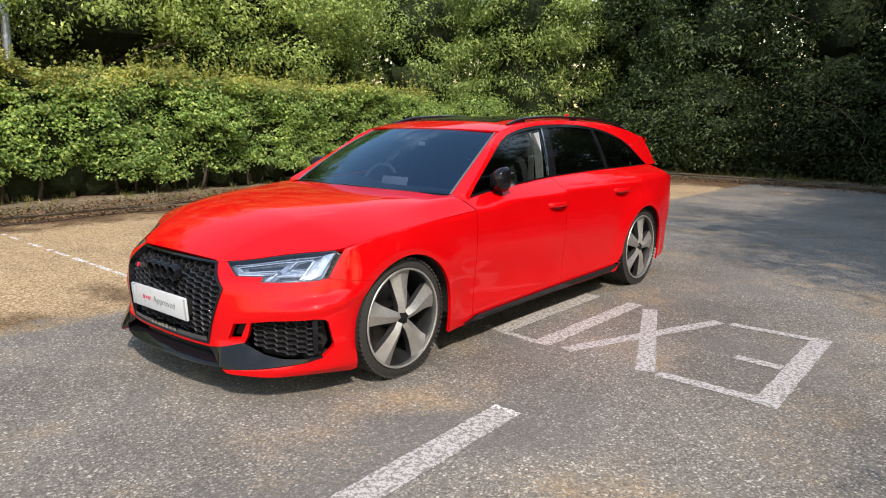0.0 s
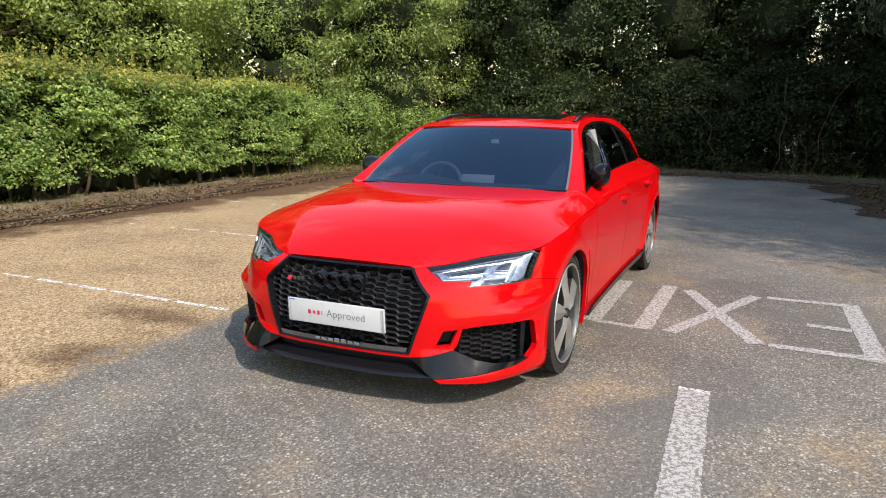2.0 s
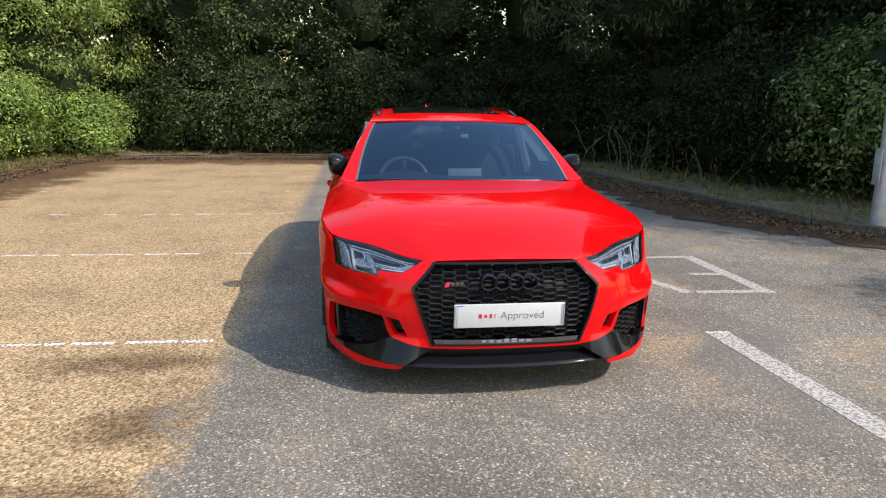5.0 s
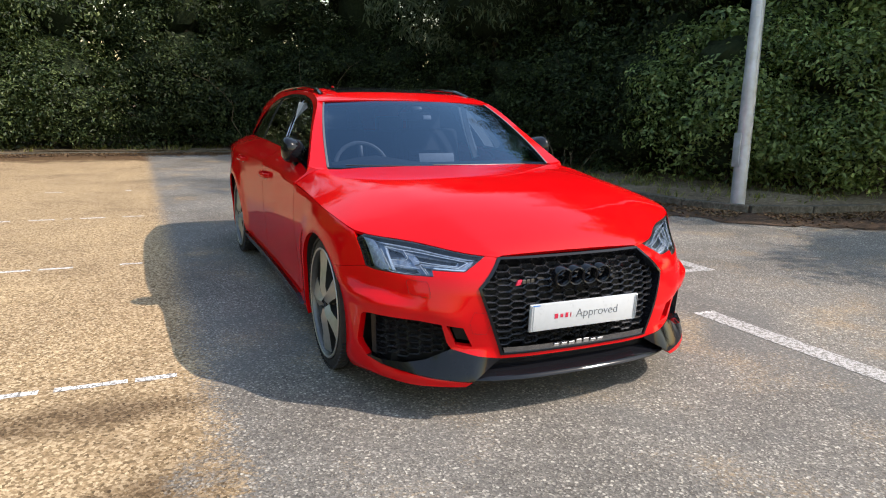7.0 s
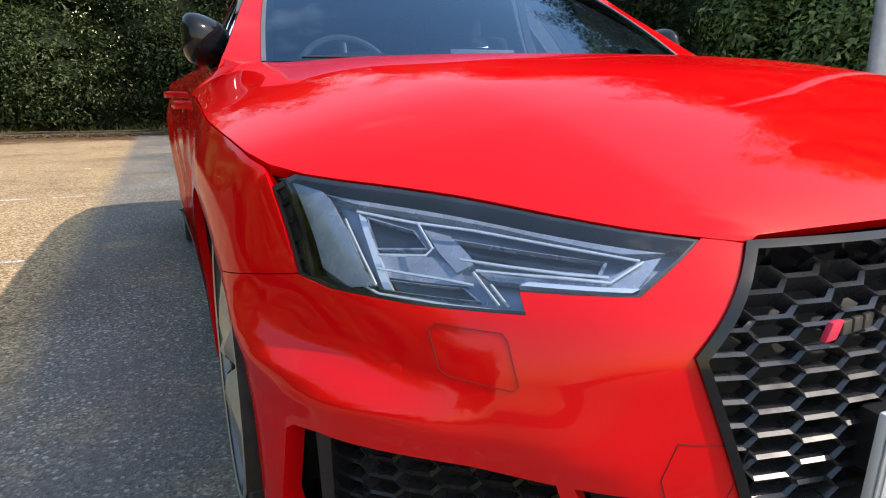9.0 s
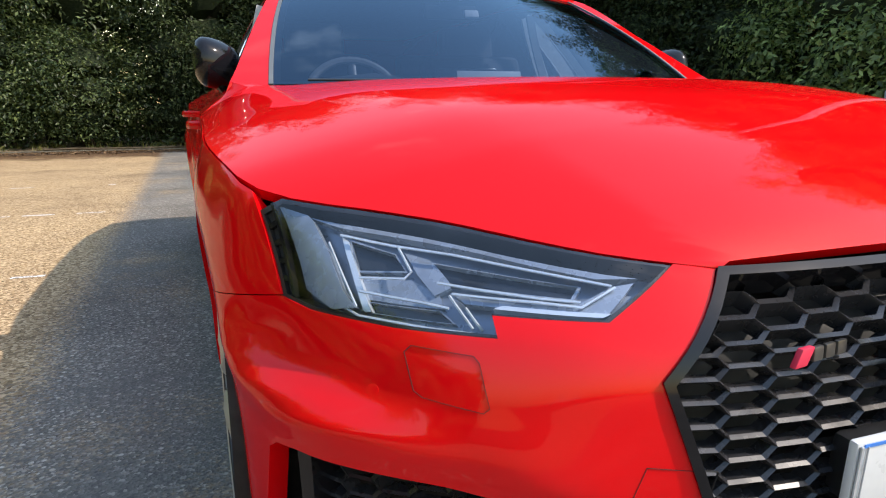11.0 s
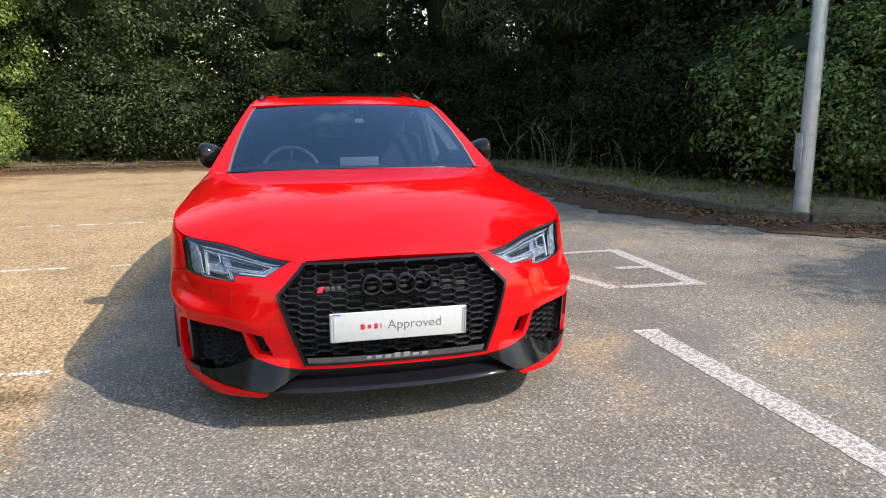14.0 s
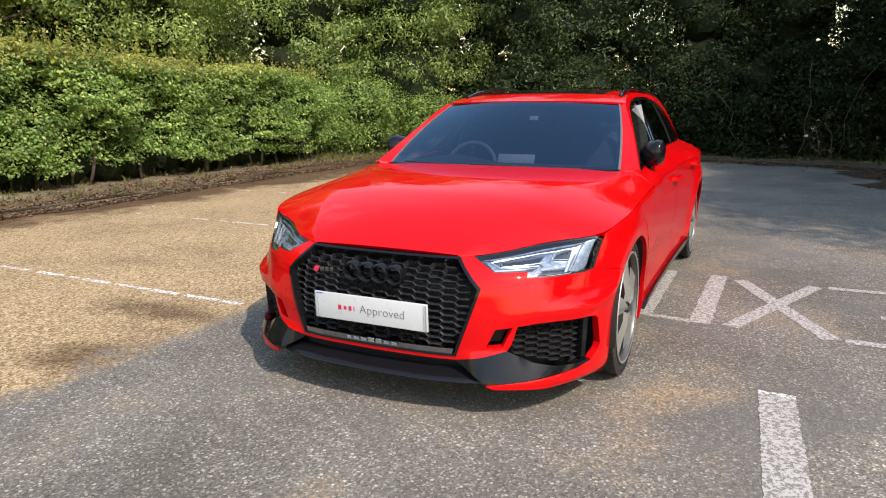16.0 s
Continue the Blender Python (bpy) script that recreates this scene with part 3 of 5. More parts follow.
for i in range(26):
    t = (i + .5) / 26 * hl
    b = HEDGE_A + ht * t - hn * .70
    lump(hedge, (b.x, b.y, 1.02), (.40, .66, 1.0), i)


# ---- trees ----
def tree(name, base, height, radius, low, leaf_mat, clumps, per, leaf, seed, label, trunk=.12, square=2.6, category="tree", cluster=.50, spread=.45, droop=.25, slim=.5, flat=.55):
    """A tree: a tapered trunk, limbs, dark hulls for inner shade and a crown of leafy clumps with gaps."""
    top_ob = tagged(empty(name, pose(0, 0, 0)), label, category)
    rg, rp = np.random.default_rng(seed), random.Random(seed)
    stem_part("trunk", top_ob, (0, 0, -.05), (rp.uniform(-.2, .2), rp.uniform(-.2, .2), height * .86), trunk, trunk * .22, BARK, .03, rp, 8, 9)
    mid, half = (height + low) / 2, (height - low) / 2
    for i in range(7):
        a, z = i * 2.4 + rp.random(), low + (height - low) * (.12 + .1 * i)
        r = radius * rp.uniform(.55, .85)
        stem_part("limb", top_ob, (0, 0, z * .85), (r * math.cos(a), r * math.sin(a), z + rp.uniform(.1, .5)), trunk * .35, trunk * .1, BARK, .12, rp, 5, 6)
    d = rg.normal(0, 1, (clumps, 3))
    d /= np.linalg.norm(d, axis=1)[:, None]
    q = (np.abs(d) ** square).sum(1) ** (-1 / square)
    r = (.50 + .50 * rg.random(clumps) ** .7) * (1 + .16 * waves(d, 3.2, seed))
    c = d * (q * r)[:, None] * np.array((radius, radius, half))
    c[:, 2] += mid
    c = c[c[:, 2] > low * .6]
    p, o = spray(c, per, cluster, rg, flat)
    o = o * 1.2 + np.repeat(c - np.array((0, 0, mid)), per, axis=0) / np.array((radius, radius, half)) * .6 + np.array((0, 0, .8))
    tagged(part_mesh("crown", leaf_mesh("crown", p, o, leaf, leaf_mat, seed, spread, slim, droop), top_ob), kind="stuff")
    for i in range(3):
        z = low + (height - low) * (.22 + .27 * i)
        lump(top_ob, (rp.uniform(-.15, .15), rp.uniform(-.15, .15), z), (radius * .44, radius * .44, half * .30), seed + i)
    top_ob.location = base
    return top_ob


def grove(first, places):
    """More trees of a kind: turned and at other sizes, sharing the leaves."""
    for x, y, turn, k, kz in places:
        o = copy_thing(first, Matrix())
        o.location, o.rotation_euler, o.scale = (x, y, .02), (0, 0, radians(turn)), (k, k, kz)


broad = tree("broadleaf_tree", (-12.0, 4.5, 0), 7.4, 2.5, 2.3, LEAF_TREE, 300, 112, .092, 21, "leafy green broadleaf tree standing behind the hedge", .16, cluster=.58, spread=.4)
tagged(broad, group="trees behind the hedge")
grove(broad, ((-12.2, .6, 70, 1.05, 1.0), (-11.6, -2.4, 20, .95, .95), (-11.7, 6.9, 250, .9, .9), (-12.2, 8.8, 190, 1.05, .95), (-12.6, -4.2, 140, 1.1, 1.0), (-15.5, 12.5, 310, 1.2, 1.3)))
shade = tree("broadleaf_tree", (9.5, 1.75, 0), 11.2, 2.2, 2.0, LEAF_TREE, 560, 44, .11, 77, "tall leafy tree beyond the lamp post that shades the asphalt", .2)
grove(shade, ((8.6, -2.0, 120, .72, .5), (11.5, 3.4, 200, 1.0, 1.05), (11.3, .7, 300, .95, 1.0)))
hanging = tree("broadleaf_tree", (-8.35, 15.2, 0), 8.2, 2.35, .35, LEAF_CORNER, 340, 110, .085, 33, "light green tree with hanging leafy branches at the car park's corner", .15, 2.2, droop=.6)
grove(hanging, ((-11.0, 13.2, 100, 1.0, .95), (-10.9, 17.4, 210, 1.1, 1.05)))
deep = tree("evergreen_tree", (4.4, 16.3, 0), 8.2, 1.85, .15, LEAF_SHADED, 250, 66, .105, 45, "evergreen tree at the back with deep shade put into its leaf colour", .13, 3.2)
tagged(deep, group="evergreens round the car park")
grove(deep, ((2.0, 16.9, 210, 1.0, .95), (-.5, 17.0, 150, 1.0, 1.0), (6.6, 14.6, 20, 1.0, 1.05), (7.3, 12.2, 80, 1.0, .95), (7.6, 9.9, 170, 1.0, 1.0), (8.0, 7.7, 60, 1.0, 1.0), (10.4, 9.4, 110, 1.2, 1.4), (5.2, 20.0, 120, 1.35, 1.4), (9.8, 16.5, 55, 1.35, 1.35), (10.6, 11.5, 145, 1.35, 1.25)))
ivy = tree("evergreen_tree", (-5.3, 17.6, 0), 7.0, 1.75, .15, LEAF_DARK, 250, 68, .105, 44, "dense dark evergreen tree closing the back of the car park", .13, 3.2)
tagged(ivy, group="evergreens round the car park")
# the row near x = -16 sets dark leaves where shade falls behind the hedge
grove(ivy, ((-7.6, 19.4, 40, 1.2, 1.25), (-3.3, 17.1, 85, 1.0, 1.05), 
            (-4.5, 20.5, 10, 1.4, 1.6), (.5, 20.5, 240, 1.4, 1.65), (-16.0, 6.6, 33, 1.3, 1.1), (-16.2, 2.2, 133, 1.3, 1.0), (-16.4, -2.4, 233, 1.3, 1.1), (-15.6, 10.6, 303, 1.3, 1.1), (11.4, 7.2, 280, 1.4, 1.3), (12.6, 3.2, 15, 1.3, 1.2)))
green = tree("laurel_tree", (8.4, 5.4, 0), 9.4, 1.8, .15, LEAF_MID, 270, 100, .11, 88, "tall green laurel tree beside the asphalt", .12, 3.0)
tagged(green, group="laurels beside the lamp post")
grove(green, ((9.6, 3.9, 310, 1.05, 1.1), (11.0, 6.2, 200, 1.2, 1.2)))
bush = tree("laurel_bush", (7.15, 5.3, 0), 2.6, 1.2, .05, LEAF_MID, 190, 80, .08, 99, "dense green laurel bush beside the asphalt", .05, 3.0, "bush")
tagged(bush, group="bushes below the trees")
grove(bush, ((8.0, 4.0, 290, .95, .9),))
corner = tree("leafy_bush", (-8.7, 13.1, 0), 2.1, 1.1, .05, LEAF_HEDGE, 170, 80, .07, 101, "leafy green bush at the corner between hedge and trees", .05, 2.6, "bush")
tagged(corner, group="bushes below the trees")
grove(corner, ((-7.6, 14.9, 80, 1.0, .8), (-9.6, 12.2, 150, 1.0, .9)))
laurel = tree("laurel_bush", (-5.7, 17.0, 0), 2.7, 1.25, .05, LEAF_DARK, 190, 64, .08, 66, "dense dark evergreen bush at the foot of the trees", .05, 3.2, "bush")
tagged(laurel, group="bushes below the trees")
# the row at x = -14 gives the shaded band above the hedge its dark
grove(laurel, ((-4.6, 16.2, 50, 1.05, 1.0), (-3.0, 16.0, 120, 1.0, .9)) + tuple((-14.0, -5.5 + 2.9 * k, 40 * k, 1.55, 1.35 + .12 * (k % 3)) for k in range(7)))
shadow_bush = tree("laurel_bush", (.2, 16.0, 0), 2.7, 1.25, .05, LEAF_SHADED, 190, 64, .08, 67, "evergreen bush with deep shade put into its leaf colour", .05, 3.2, "bush")
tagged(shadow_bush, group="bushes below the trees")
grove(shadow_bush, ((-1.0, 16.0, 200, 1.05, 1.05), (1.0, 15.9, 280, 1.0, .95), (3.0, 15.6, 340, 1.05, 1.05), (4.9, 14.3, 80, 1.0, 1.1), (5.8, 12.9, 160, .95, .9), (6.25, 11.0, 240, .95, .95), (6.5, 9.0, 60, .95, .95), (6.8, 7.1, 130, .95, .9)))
pine = tree("conifer", (6.5, 11.7, 0), 8.2, 3.3, 2.3, LEAF_PINE, 520, 46, .17, 55, "grey-green conifer with drooping needled branches", .12, 2.2, spread=.5, droop=1.2, slim=.16)


# ---- woods behind the first trees ----
def woods(pts, depth, height, n, seed):
    """A deep, loose mass of dark foliage along a line, seen only through gaps."""
    rg = np.random.default_rng(seed)
    a = np.array(pts, float)
    seg = np.diff(a, axis=0)
    ln = np.linalg.norm(seg, axis=1)
    pick = rg.choice(len(seg), n, p=ln / ln.sum())
    xy = a[pick] + seg[pick] * rg.random(n)[:, None]
    out = np.stack([seg[pick][:, 1], -seg[pick][:, 0]], -1) / ln[pick][:, None]
    xy = xy - out * (rg.random(n) * depth)[:, None]
    p = np.concatenate([xy, (rg.random(n) ** 1.15 * height)[:, None]], 1)
    p[:, 2] *= 1 + .18 * waves(p * np.array((1, 1, 0)), .9, seed)
    nrm = np.concatenate([out, np.full((n, 1), .6)], 1)
    me = leaf_mesh("far_woods", p, nrm, .36, LEAF_SHADED, seed, .8, .6, .3)
    return tagged(new("far_woods", me), "woodland foliage in the shade-dark leaf colour, filling the gaps behind the trees", "woods", kind="stuff")


woods([(-17.5, -9), (-17.5, 6), (-17.0, 14), (-14.0, 20.5), (-6, 22.5), (3, 22.5), (9.5, 19.5), (12.8, 14), (13.8, 8), (14.5, 2.5)], 2.2, 8.2, 46000, 7)


# ---- dry stems and weeds ----
def stems(name, centre, n, spread_, height, seed, label, mat=DRY):
    top_ob = tagged(empty(name), label, "dry stems")
    rp = random.Random(seed)
    for _ in range(n):
        x, y = centre[0] + rp.gauss(0, spread_), centre[1] + rp.gauss(0, spread_)
        a, h, r = rp.uniform(0, 6.28), height * rp.uniform(.45, 1.2), height * rp.uniform(.1, .75) ** 1.5
        kink = [rp.uniform(-.05, .05) * height for _ in range(7)]
        path = [(x + r * math.cos(a) * t * t + kink[k], y + r * math.sin(a) * t * t - kink[k - 1], .02 + h * (t - .18 * t ** 4)) for k, t in enumerate((0, .17, .34, .5, .67, .84, 1.0))]
        v, f = sweep(path, circle(1, 5), scale=[.009, .0085, .008, .007, .006, .005, .003])
        part_mesh("dry_stem", mesh_from("dry_stem", v, f, mat), top_ob)
        for q in range(rp.randrange(0, 4)):
            p0 = Vector(path[rp.randrange(3, 6)])
            p1 = p0 + Vector((rp.uniform(-.3, .3), rp.uniform(-.3, .3), rp.uniform(.1, .4))) * height * .35
            stem_part("side_shoot", top_ob, p0, p1, .005, .002, mat, .12, rp, 4, 5)
    return top_ob


stems("bramble", (4.8, 9.6), 16, .45, 1.25, 3, "tangle of pale dry bramble stems under the trees")
stems("bramble", (2.6, 14.3), 8, .55, 2.4, 4, "tall bare dry stems under the trees")
stems("bramble", (.6, 15.0), 4, .3, .7, 14, "short dry stems at the edge of the verge")
stems("bramble", (5.2, 7.9), 9, .4, .8, 6, "low dry stems among rough grass")


def tufts(name, ring, n, h, seed, label, mat=GRASS):
    rg = np.random.default_rng(seed)
    xs, ys = [p[0] for p in ring], [p[1] for p in ring]
    c = np.stack([rg.uniform(min(xs), max(xs), n * 3), rg.uniform(min(ys), max(ys), n * 3)], -1)
    c = c[[inside(p, ring) for p in c]][:n]
    k = len(c)
    p = np.repeat(np.concatenate([c, np.zeros((k, 1))], 1), 9, axis=0)
    p[:, :2] += rg.normal(0, .05, (len(p), 2))
    hh = h * rg.uniform(.4, 1.3, len(p))
    lean = rg.normal(0, .35, (len(p), 2)) * hh[:, None]
    w = rg.uniform(.004, .009, len(p))
    a = rg.uniform(0, 6.28, len(p))
    side = np.stack([np.cos(a), np.sin(a), 0 * a], -1) * w[:, None]
    v = np.empty((len(p), 4, 3))
    p[:, 2] = .05
    v[:, 0], v[:, 1] = p - side, p + side
    v[:, 2] = p + side * .7 + np.stack([lean[:, 0] * .4, lean[:, 1] * .4, hh * .6], -1)
    v[:, 3] = p + np.stack([lean[:, 0], lean[:, 1], hh], -1)
    f = [(4 * i, 4 * i + 1, 4 * i + 2, 4 * i + 3) for i in range(len(p))]
    return tagged(new(name, mesh_from(name, v.reshape(-1, 3).tolist(), f, mat)), label, "grass", kind="stuff")


tufts("grass", [(5.1, 3.9), (5.7, 3.3), (6.6, 2.95), (8, 3), (7, 7), (6, 12), (4.3, 12), (4.2, 9), (4.9, 5.1)], 420, .09, 8, "rough green and dry grass on the verge")
tufts("grass", [(-6.7, -6), (-6.7, 2), (-7.05, 7), (-7.3, 12.5), (-9.6, 12.5), (-8.2, -6)], 200, .08, 9, "sparse dry weeds along the hedge foot")
tufts("grass", [(-6.4, 14.6), (0, 14.8), (3, 14.2), (4.1, 12.7), (5.5, 14), (3, 16), (-7, 16)], 160, .12, 10, "sparse grass below the back trees")


tufts("grass", [(-9.3, 9.5), (-7.2, 9.5), (-7.3, 12.6), (-6.8, 14.3), (-8.6, 15.4), (-9.6, 14.0)], 200, .10, 12, "yellowing rough grass at the end of the hedge")


# ---- lamp posts ----
def lamp_post(x, y, h, label):
    top_ob = tagged(empty("lamp_post", pose(x, y, 0)), label, "lamp post")
    prof = [(.090, 0), (.088, .9), (.086, 1.4), (.082, 2.0), (.076, 3.0), (.06, h)]
    k = 20
    v = [(r * math.cos(2 * math.pi * i / k), r * math.sin(2 * math.pi * i / k), z) for r, z in prof for i in range(k)]
    f = [(j * k + i, j * k + (i + 1) % k, (j + 1) * k + (i + 1) % k, (j + 1) * k + i) for j in range(len(prof) - 1) for i in range(k)] + [tuple(range((len(prof) - 1) * k, len(prof) * k))]
    part_mesh("column", mesh_from("column", v, f, POLE), top_ob)
    bm = box_bm(.012, .11, .42, pose(-.112, 0, .75), .004)
    part("access_door", bm, POLE, top_ob)
    v, f = sweep([(-.086 * math.cos(a), -.086 * math.sin(a), 2.42) for a in (.5, .7, .9, 1.1)], [(.0015, -.07), (.0015, .07), (-.0015, .07), (-.0015, -.07)])
    part("label_sticker", bm_from(v, f), PLATE, top_ob, "small white sticker")
    bm = box_bm(.22, .55, .1, pose(0, -.25, h + .03), .035)
    part("lantern", bm, POLE, top_ob)
    return top_ob


lamp_post(5.35, 3.35, 6.0, "pale grey galvanised steel lamp post on the verge")
lamp_post(-11.3, 2.35, 6.0, "pale grey galvanised steel lamp post behind the hedge")
# ---- the car's guide curves: y runs from the nose to the tail, the front axle stands at y = 0 ----
def spline(*pts):
    """A smooth curve through pairs of (t, v), with slopes that do not overshoot."""
    ts = [p[0] for p in pts]
    vs = [p[1] for p in pts]
    n = len(pts)
    sec = [(vs[i + 1] - vs[i]) / (ts[i + 1] - ts[i]) for i in range(n - 1)]
    m = [sec[0]] + [0.0 if sec[i - 1] * sec[i] <= 0 else 2 * sec[i - 1] * sec[i] / (sec[i - 1] + sec[i]) for i in range(1, n - 1)] + [sec[-1]]

    def f(t):
        if t <= ts[0]:
            return vs[0] + m[0] * (t - ts[0])
        if t >= ts[-1]:
            return vs[-1] + m[-1] * (t - ts[-1])
        i = 0
        while t > ts[i + 1]:
            i += 1
        h = ts[i + 1] - ts[i]
        a = (t - ts[i]) / h
        return (vs[i] * (1 + 2 * a) * (1 - a) ** 2 + m[i] * h * a * (1 - a) ** 2 + vs[i + 1] * a * a * (3 - 2 * a) - m[i + 1] * h * a * a * (1 - a))
    return f


def smooth(a, b, t):
    t = min(1.0, max(0.0, (t - a) / (b - a)))
    return t * t * (3 - 2 * t)


# half of the body's widest outline in plan, as x and y over a running length
OUTLINE = [(0, -.832), (.2, -.826), (.36, -.806), (.5, -.762), (.62, -.69), (.72, -.595), (.812, -.46), (.866, -.28), (.888, 0), (.888, .4), (.882, 1.0),
           (.884, 1.6), (.897, 2.2), (.912, 2.8), (.892, 3.2), (.835, 3.52), (.70, 3.70), (.40, 3.78), (0, 3.80)]
LEN = [0.0]
for (ax, ay), (bx, by) in zip(OUTLINE, OUTLINE[1:]):
    LEN.append(LEN[-1] + math.hypot(bx - ax, by - ay))
out_x = spline(*[(l, p[0]) for l, p in zip(LEN, OUTLINE)])
out_y = spline(*[(l, p[1]) for l, p in zip(LEN, OUTLINE)])


def u_at(y):
    """The running length at which the outline passes y."""
    lo, hi = 0.0, LEN[-1]
    for _ in range(40):
        mid = (lo + hi) / 2
        lo, hi = (mid, hi) if out_y(mid) < y else (lo, mid)
    return lo


crease = spline((-.6, .655), (-.40, .705), (-.226, .749), (-.055, .774), (.156, .789), (.39, .803), (.64, .815), (.96, .830), (1.6, .846), (2.44, .864), (3.6, .87))
front_in = spline((.10, .03), (.18, .015), (.27, .008), (.40, 0), (.50, .008), (.56, .022), (.64, .085), (.70, .17), (.8, .34))
side_in = spline((.10, .05), (.18, .030), (.26, .024), (.36, .020), (.5, .006), (.60, 0), (.68, 0), (.75, .004), (.9, .01))
brow = spline((.5, .405), (.62, .428), (.8, .450), (.95, .468), (1.1, .505), (1.3, .56))
AXLE = .312


def skin(u, z):
    """The body's outer skin: u along the outline (mirrored below 0), z the height."""
    s = -1.0 if u < 0 else 1.0
    u = abs(u)
    x, y = out_x(u), out_y(u)
    e = 1e-3
    tx, ty = out_x(u + e) - out_x(u - e), out_y(u + e) - out_y(u - e)
    if u < e:
        tx, ty = 1.0, 0.0
    n = math.hypot(tx, ty)
    nx, ny = ty / n, -tx / n
    w = smooth(-.70, -.30, y)
    q = max(0.0, z - crease(y))
    d = (1 - w) * front_in(z) + w * (side_in(z) + (.95 + .95 * smooth(1.5, 3.4, y)) * q + 4.5 * q * q)
    if .45 < u < 1.35:
        h = z - brow(u)
        d -= .011 * (math.exp(-abs(h / .065) ** 1.7) if h > 0 else math.exp(-(h / .034) ** 2)) * smooth(.46, .62, u) * (1 - smooth(1.0, 1.3, u))
    if .6 < u < 1.6:
        d -= .040 * smooth(.66, .90, u) * (1 - smooth(.93, 1.16, u)) * (1 - smooth(brow(u) - .005, brow(u) + .055, z)) * smooth(.10, .16, z)
    for cy in (0.0, 2.826):
        r = math.hypot(y - cy, z - AXLE)
        if y > -.56:
            d -= .022 * smooth(-.56, -.38, y) * math.exp(-((r - .36) / .10) ** 2) * smooth(.02, .16, z) * (1 - smooth(.74, .84, z))
    return (s * (x - nx * d), y - ny * d, z)


# the greenhouse: belt line, roof edge and the leaning side
belt = spline((.55, .860), (.684, .879), (1.2, .916), (1.7, .940), (2.4, .952), (3.4, .953), (3.8, .95))
roof_edge = spline((.587, .895), (.90, 1.075), (1.21, 1.25), (1.5, 1.30), (2.0, 1.325), (2.6, 1.315), (3.1, 1.265), (3.5, 1.19))


def side_wall(y, z):
    """Half-width of the greenhouse at y and the height z."""
    b = belt(y)
    x = skin(u_at(y), b)[0]
    d = max(0.0, z - b)
    return x - .40 * d - .35 * d * d


# ---- the car's panels ----
CAR_MID = Vector((0, 1.3, .45))


def dense(ring, step):
    out = []
    for a, b in zip(ring, ring[1:] + ring[:1]):
        k = max(1, int(math.hypot(b[0] - a[0], b[1] - a[1]) / step + .5))
        out += [(a[0] + (b[0] - a[0]) * i / k, a[1] + (b[1] - a[1]) * i / k) for i in range(k)]
    return out


def panel(name, ring, place, mat, parent, label="", holes=(), step=.03, depth=.014, lift=0.0, bow=None):
    """A sheet cut to the outline ring in two running numbers, laid on the surface place(a, b), with edges turned in by depth."""
    edge = dense(ring, step)
    cuts = [dense(h, step) for h in holes]
    a0, a1 = min(p[0] for p in edge), max(p[0] for p in edge)
    b0, b1 = min(p[1] for p in edge), max(p[1] for p in edge)
    inner = []
    rows = int((b1 - b0) / step) + 1
    for i in range(int((a1 - a0) / step) + 2):
        for j in range(rows + 1):
            q = (a0 + (i + .5 * (j % 2)) * step, b0 + (j + .5) * step)
            if inside(q, edge) and not any(inside(q, h) for h in cuts):
                if min(min((q[0] - e[0]) ** 2 + (q[1] - e[1]) ** 2 for e in ringed) for ringed in [edge] + cuts) > (step * .55) ** 2:
                    inner.append(q)
    flat, loops = list(edge), [list(range(len(edge)))]
    for h in cuts:
        loops.append(list(range(len(flat), len(flat) + len(h))))
        flat += h
    bars = [(l[i], l[(i + 1) % len(l)]) for l in loops for i in range(len(l))]
    v2, _, tris, *_ = delaunay([Vector(p) for p in flat + inner], bars, [], 0, 1e-6)
    tris = [t for t in tris if inside(sum((v2[i] for i in t), Vector((0, 0))) / 3, edge) and not any(inside(sum((v2[i] for i in t), Vector((0, 0))) / 3, h) for h in cuts)]
    tris = [t for t in tris if abs((v2[t[1]] - v2[t[0]]).cross(v2[t[2]] - v2[t[0]])) > 2e-3 * max((v2[t[i]] - v2[t[i - 1]]).length_squared for i in range(3))]
    co, nr = [], []
    e = .25 * step
    for p in v2:
        c = Vector(place(p.x, p.y))
        n = (Vector(place(p.x + e, p.y)) - Vector(place(p.x - e, p.y))).cross(Vector(place(p.x, p.y + e)) - Vector(place(p.x, p.y - e)))
        n = n.normalized() if n.length > 1e-12 else Vector((0, 0, 1))
        if n.dot(c - CAR_MID) < 0:
            n = -n
        co.append(c + n * lift)
        nr.append(n)
    faces, fn = [], []
    for t in tris:
        g = (co[t[1]] - co[t[0]]).cross(co[t[2]] - co[t[0]])
        t = tuple(t) if g.dot(nr[t[0]]) > 0 else tuple(reversed(t))
        faces.append(t)
        fn.append([nr[i] for i in t])
    counts = {}
    for t in faces:
        for i in range(3):
            counts[(t[i], t[(i + 1) % 3])] = 1
    verts = list(co)
    low = {}
    for a, b in list(counts):
        if (b, a) not in counts:
            for i in (a, b):
                if i not in low:
                    low[i] = len(verts)
                    verts.append(co[i] - nr[i] * depth)
            f = (b, a, low[a], low[b])
            g = (verts[f[1]] - verts[f[0]]).cross(verts[f[2]] - verts[f[0]])
            g = g.normalized() if g.length > 1e-12 else nr[a]
            faces.append(f)
            fn.append([g] * 4)
    me = bpy.data.meshes.new(name)
    me.from_pydata([tuple(v) for v in verts], [], faces)
    me.materials.append(mat)
    me.polygons.foreach_set("use_smooth", [True] * len(me.polygons))
    me.normals_split_custom_set([tuple(n) for group in fn for n in group])
    me.update()
    return part_mesh(name, me, parent, label)


